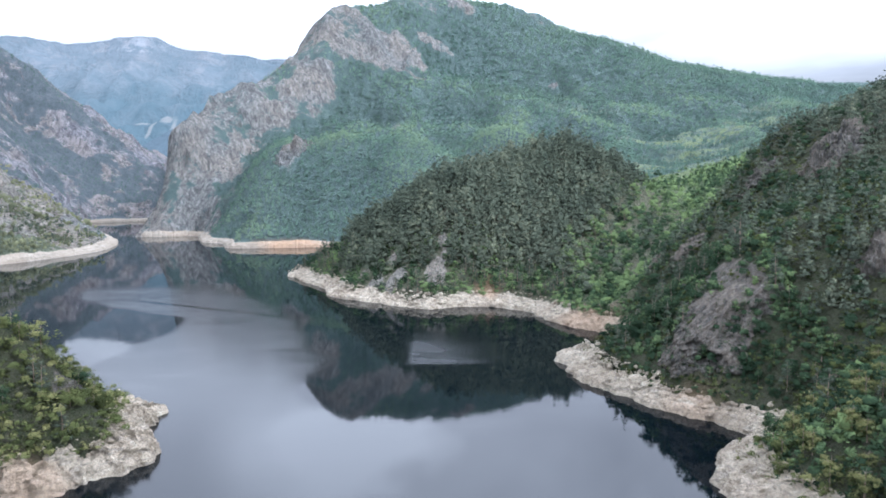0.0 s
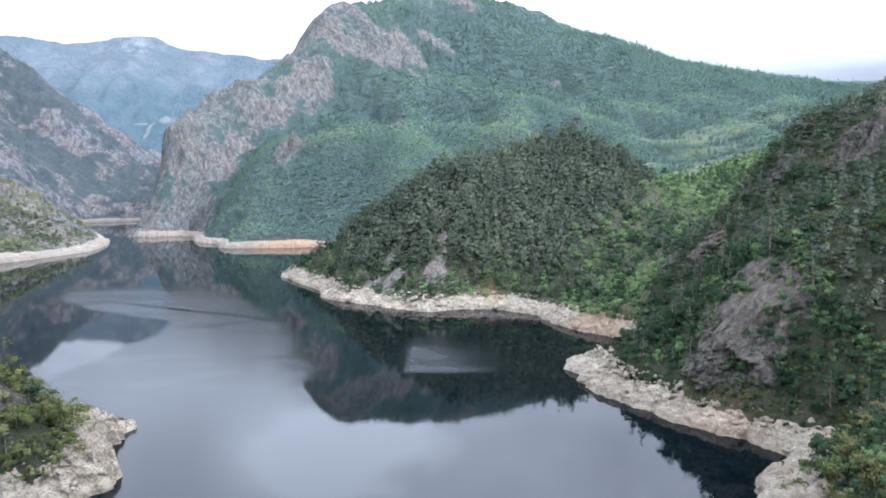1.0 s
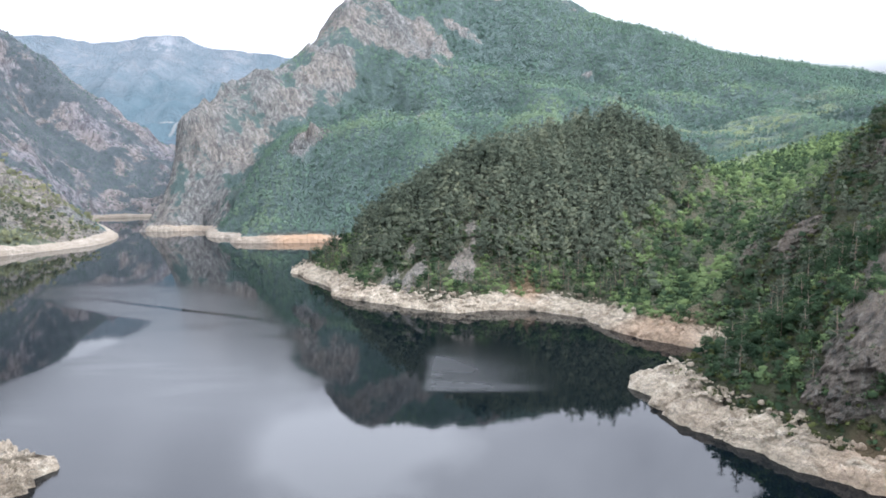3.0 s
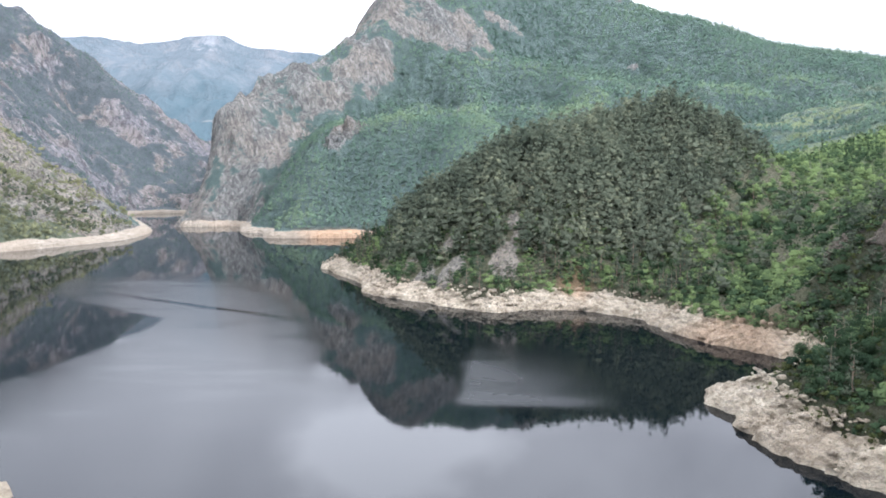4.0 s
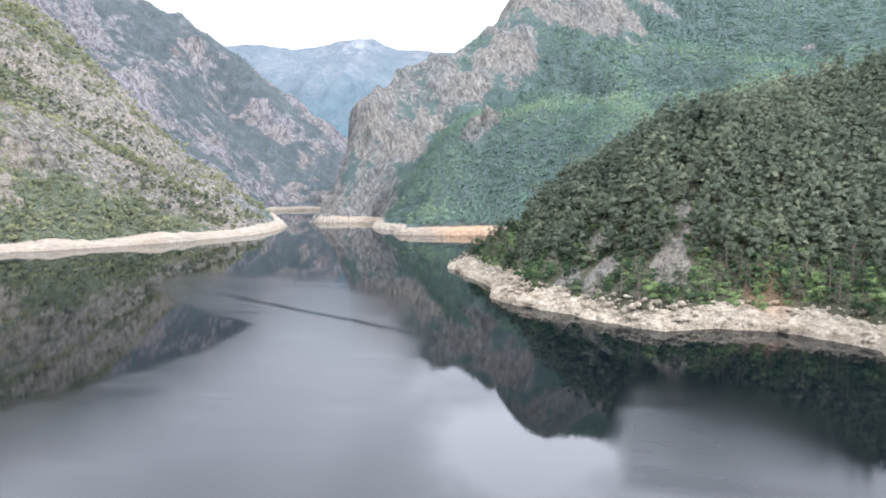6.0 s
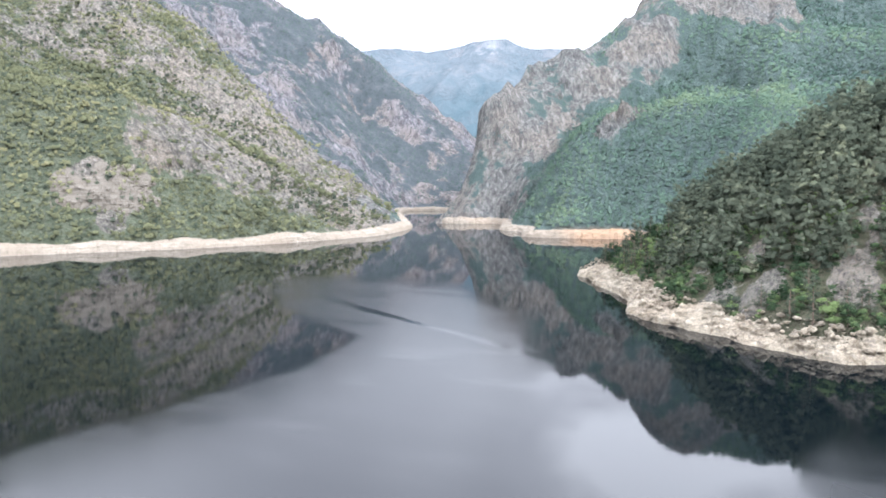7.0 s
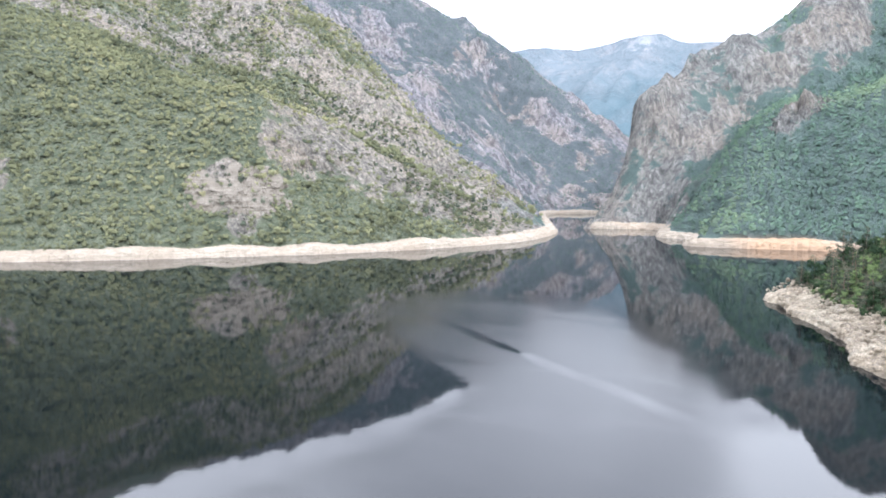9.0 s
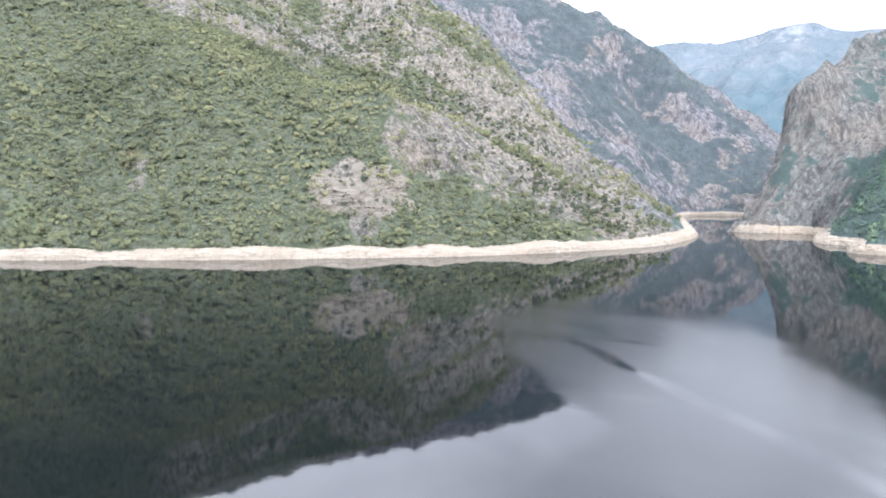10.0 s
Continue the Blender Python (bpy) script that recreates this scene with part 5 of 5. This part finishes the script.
def plant_gorge():
    rng = np.random.default_rng(46)

    def keep(x, y, rng):
        g, d, rock = land_of(x, y)
        return (g == 4) & (d > 7.2) & (rng.random(len(x)) > 0.03 + rock * 0.80) & (x > -690)

    x, y = scatter((-690, -240, 240, 700), 2.95, rng, keep)
    seen = y > 160 + 0.17 * (-x - 40)
    x, y = x[seen], y[seen]
    x, y = thinned(x, y, rng, 0.04)
    h = np.clip(rng.lognormal(1.08, 0.32, len(x)), 1.5, 6.0) * 1.25 * (1 + 0.35 * patchy(x, y, 40, 72, 0.0, 0.6))
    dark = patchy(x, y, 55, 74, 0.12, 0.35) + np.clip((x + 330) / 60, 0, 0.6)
    # the hollow term paints shade of the slope's folds into the scrub's tint
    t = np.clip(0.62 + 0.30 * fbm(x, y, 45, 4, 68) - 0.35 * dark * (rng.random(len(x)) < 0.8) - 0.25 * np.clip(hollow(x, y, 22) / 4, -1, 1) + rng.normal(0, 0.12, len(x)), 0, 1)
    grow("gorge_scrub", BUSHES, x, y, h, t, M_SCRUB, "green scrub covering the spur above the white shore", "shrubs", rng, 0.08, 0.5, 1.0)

    def keep_pines(x, y, rng):
        g, d, rock = land_of(x, y)
        return (g == 4) & (d > 9) & (x > -690) & (rng.random(len(x)) < 0.10 + 0.75 * patchy(x, y, 50, 77, 0.05, 0.4) * (0.35 + np.clip(rock, 0, 0.6)))

    x, y = scatter((-690, -240, 240, 700), 5.2, rng, keep_pines)
    x, y = thinned(x, y, rng, 0.1)
    h = rng.uniform(3.5, 8.0, len(x))
    t = np.clip(0.25 + rng.normal(0, 0.15, len(x)), 0, 1)
    grow("gorge_pines", FAR_PINES, x, y, h, t, M_PINE, "scattered dark pines on the rocky mountainside", "forest", rng, 0.05, 0.45, 1.1)

    def keep_far(x, y, rng):
        g, d, rock = land_of(x, y)
        return (d > 9.5) & (rng.random(len(x)) > 0.15 + rock * 0.72) & (g == 6)

    x, y = scatter((-780, -240, 260, 1190), 5.6, rng, keep_far)
    x, y = thinned(x, y, rng, 0.04)
    h = rng.uniform(2.5, 6.0, len(x))
    t = np.clip(0.35 + 0.3 * fbm(x, y, 60, 4, 73) + rng.normal(0, 0.14, len(x)), 0, 1)
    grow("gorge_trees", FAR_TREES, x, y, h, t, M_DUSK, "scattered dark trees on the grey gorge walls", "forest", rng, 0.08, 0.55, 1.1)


plant_pine_hill()
plant_valley()
plant_near_slope()
plant_headland()
plant_mountain()
plant_gorge()


def strew_boulders():
    """Loose angular blocks on the bare banks."""
    rng = np.random.default_rng(48)
    t = (1 + 5 ** 0.5) / 2
    ico = np.array([(-1, t, 0), (1, t, 0), (-1, -t, 0), (1, -t, 0), (0, -1, t), (0, 1, t), (0, -1, -t), (0, 1, -t), (t, 0, -1), (t, 0, 1), (-t, 0, -1), (-t, 0, 1)]) / 1.9
    tri = np.array([(0, 11, 5), (0, 5, 1), (0, 1, 7), (0, 7, 10), (0, 10, 11), (1, 5, 9), (5, 11, 4), (11, 10, 2), (10, 7, 6), (7, 1, 8), (3, 9, 4), (3, 4, 2), (3, 2, 6), (3, 6, 8), (3, 8, 9),
                    (4, 9, 5), (2, 4, 11), (6, 2, 10), (8, 6, 7), (9, 8, 1)])
    verts, faces = [], []
    for shore, n in ((SHORE_RIGHT[3:] + SHORE_HILL[1:13], 1500), (SHORE_HEAD[4:13], 420)):
        p = smooth_line(shore, 0.5, 2)
        q = land_side(p)
        for _ in range(n):
            k = rng.integers(len(p))
            o = rng.uniform(0.3, 9.5)
            x, y = p[k] + q[k] * o
            s = 0.22 + 0.65 * rng.random() ** 3
            z = min(4.6, 0.3 + 0.5 * o) + 0.25
            v = ico * rng.uniform(0.7, 1.3, (12, 3)) * s * np.array([rng.uniform(0.8, 1.6), rng.uniform(0.8, 1.4), rng.uniform(0.6, 1.0)])
            a = rng.uniform(0, 6.28)
            v = np.stack([v[:, 0] * math.cos(a) - v[:, 1] * math.sin(a), v[:, 0] * math.sin(a) + v[:, 1] * math.cos(a), v[:, 2]], 1) + (x, y, z)
            faces.append(tri + 12 * len(verts))
            verts.append(v)
    v = np.vstack(verts)
    me = mesh_from("shore_boulders", v, np.vstack(faces), M_BANK, [("ochre", blobs(OCHRE, v[:, 0], v[:, 1], 8))], smooth=False)
    tagged(new("shore_boulders", me), "loose pale boulders strewn over the bare shore ledges", "boulders", kind="stuff")


strew_boulders()


# ---- single trees near the water ----
def part(name, arrays, material, parent, tint=None, smooth=False, normals=None):
    v, f = arrays
    me = mesh_from(name, v, f, material, [("tint", tint)] if tint is not None else [], smooth, normals)
    ob = new(name, me)
    ob.parent = parent
    return ob


def single_tree(name, label, category, clumps, height, per, size, leaf, seed, tint, r0, group, flat=0.75):
    rng = np.random.default_rng(seed)
    root = tagged(new(name), label, category, group)
    root.empty_display_size = 0.5
    part("trunk", trunk_arrays(height, r0, 6, 5, rng), M_BARK, root, smooth=True)
    v, f, t, own = leaf_cloud(rng, clumps(rng), per, size, flat, core=0.62, top=0.24)
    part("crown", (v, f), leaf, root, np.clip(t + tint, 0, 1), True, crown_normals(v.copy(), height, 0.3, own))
    return root


def plant_singles():
    rng = np.random.default_rng(47)
    pines = [single_tree("pine_tree", lab, "pine tree", (lambda h: lambda r: layered_clumps(r, h, 11, 0.10, 0.20, 0.11))(h), h, 115, 0.12, M_PINE, 400 + k, t, 0.17, "pines along the shore", 0.65)
             for k, (h, t, lab) in enumerate([(7.5, 0.30, "dark green pine tree on the rocky slope"), (6.5, 0.46, "yellowish green pine tree with an open crown"),
                                              (8.5, 0.22, "tall dark pine tree with a thin crown"), (5.5, 0.36, "small green pine tree above the shore")])]
    rounds = [single_tree("broadleaf_tree", lab, "tree", (lambda h: lambda r: round_clumps(r, h, 18, 0.82))(h), h, 130, 0.11, M_BROAD, 420 + k, t, 0.13, "broadleaf trees along the shore")
              for k, (h, t, lab) in enumerate([(5.0, 0.55, "round green broadleaf tree on the slope"), (4.0, 0.75, "small light green broadleaf tree"), (5.8, 0.4, "dark green broadleaf tree among rocks")])]
    tall = single_tree("broadleaf_tree", "large light green tree in full spring leaf", "tree", lambda r: round_clumps(r, 9.0, 12), 9.0, 40, 0.26, M_BROAD, 440, 0.93, 0.22, "tall trees in the valley")
    bright = [single_tree("broadleaf_tree", lab, "tree", (lambda h: lambda r: round_clumps(r, h, 20, 0.78))(h), h, 170, 0.095, M_BRUSH, 430 + k, t, 0.12, "broadleaf trees along the shore")
              for k, (h, t, lab) in enumerate([(4.6, 0.80, "bushy yellow-green tree above the rocks"), (3.6, 0.62, "low leafy green tree in the thicket")])]
    first = {}
    spots = []

    def keep(x, y, rng):
        g, d, rock = land_of(x, y)
        return near_plot(x, y) & (d > np.where((y < 142) & (x > 0), 6.2, 8)) & (rng.random(len(x)) > 0.05 + rock * 1.1)

    x, y = scatter((-92, 74, 88, 392), 4.2, rng, keep)
    order = rng.permutation(len(x))[:285]
    z = sample(LH, x, y)
    d_shore = sample(LD, x, y)
    for k in order:
        far_hill = y[k] > 265
        pool = pines if rng.random() < (0.62 if far_hill and x[k] < 15 else 0.6 if x[k] < 0 else 0.42 if y[k] > 200 else 0.30) else rounds
        if y[k] < 140 and rng.random() < (0.72 if x[k] > 0 else 0.4):
            pool = bright
        proto = pool[rng.integers(len(pool))]
        s = rng.uniform(0.75, 1.15) * (0.6 + 0.55 * min(1, (d_shore[k] - 5) / 14) if x[k] > 30 and 125 < y[k] < 200 else 1.0)
        m = pose(x[k], y[k], z[k], 0, 0, rng.uniform(0, 360))
        if proto.name not in first:
            first[proto.name] = True
            proto.matrix_basis = m
        else:
            spots.append((proto, m, s))
    px, py = scatter((50, 92, 312, 362), 7.5, rng, lambda x, y, r: (r.random(len(x)) < 0.5) & (np.abs((y - 300) - (x - 45) * 1.15 - 8) < 14))
    pz = sample(LH, px, py)
    for k in range(len(px)):
        m = pose(px[k], py[k], pz[k], 0, 0, rng.uniform(0, 360))
        if k == 0:
            tall.matrix_basis = m
        else:
            spots.append((tall, m, rng.uniform(0.75, 1.2)))
    for proto, m, s in spots:
        c = copy_thing(proto, m)
        c.scale = (s, s, s)


plant_singles()
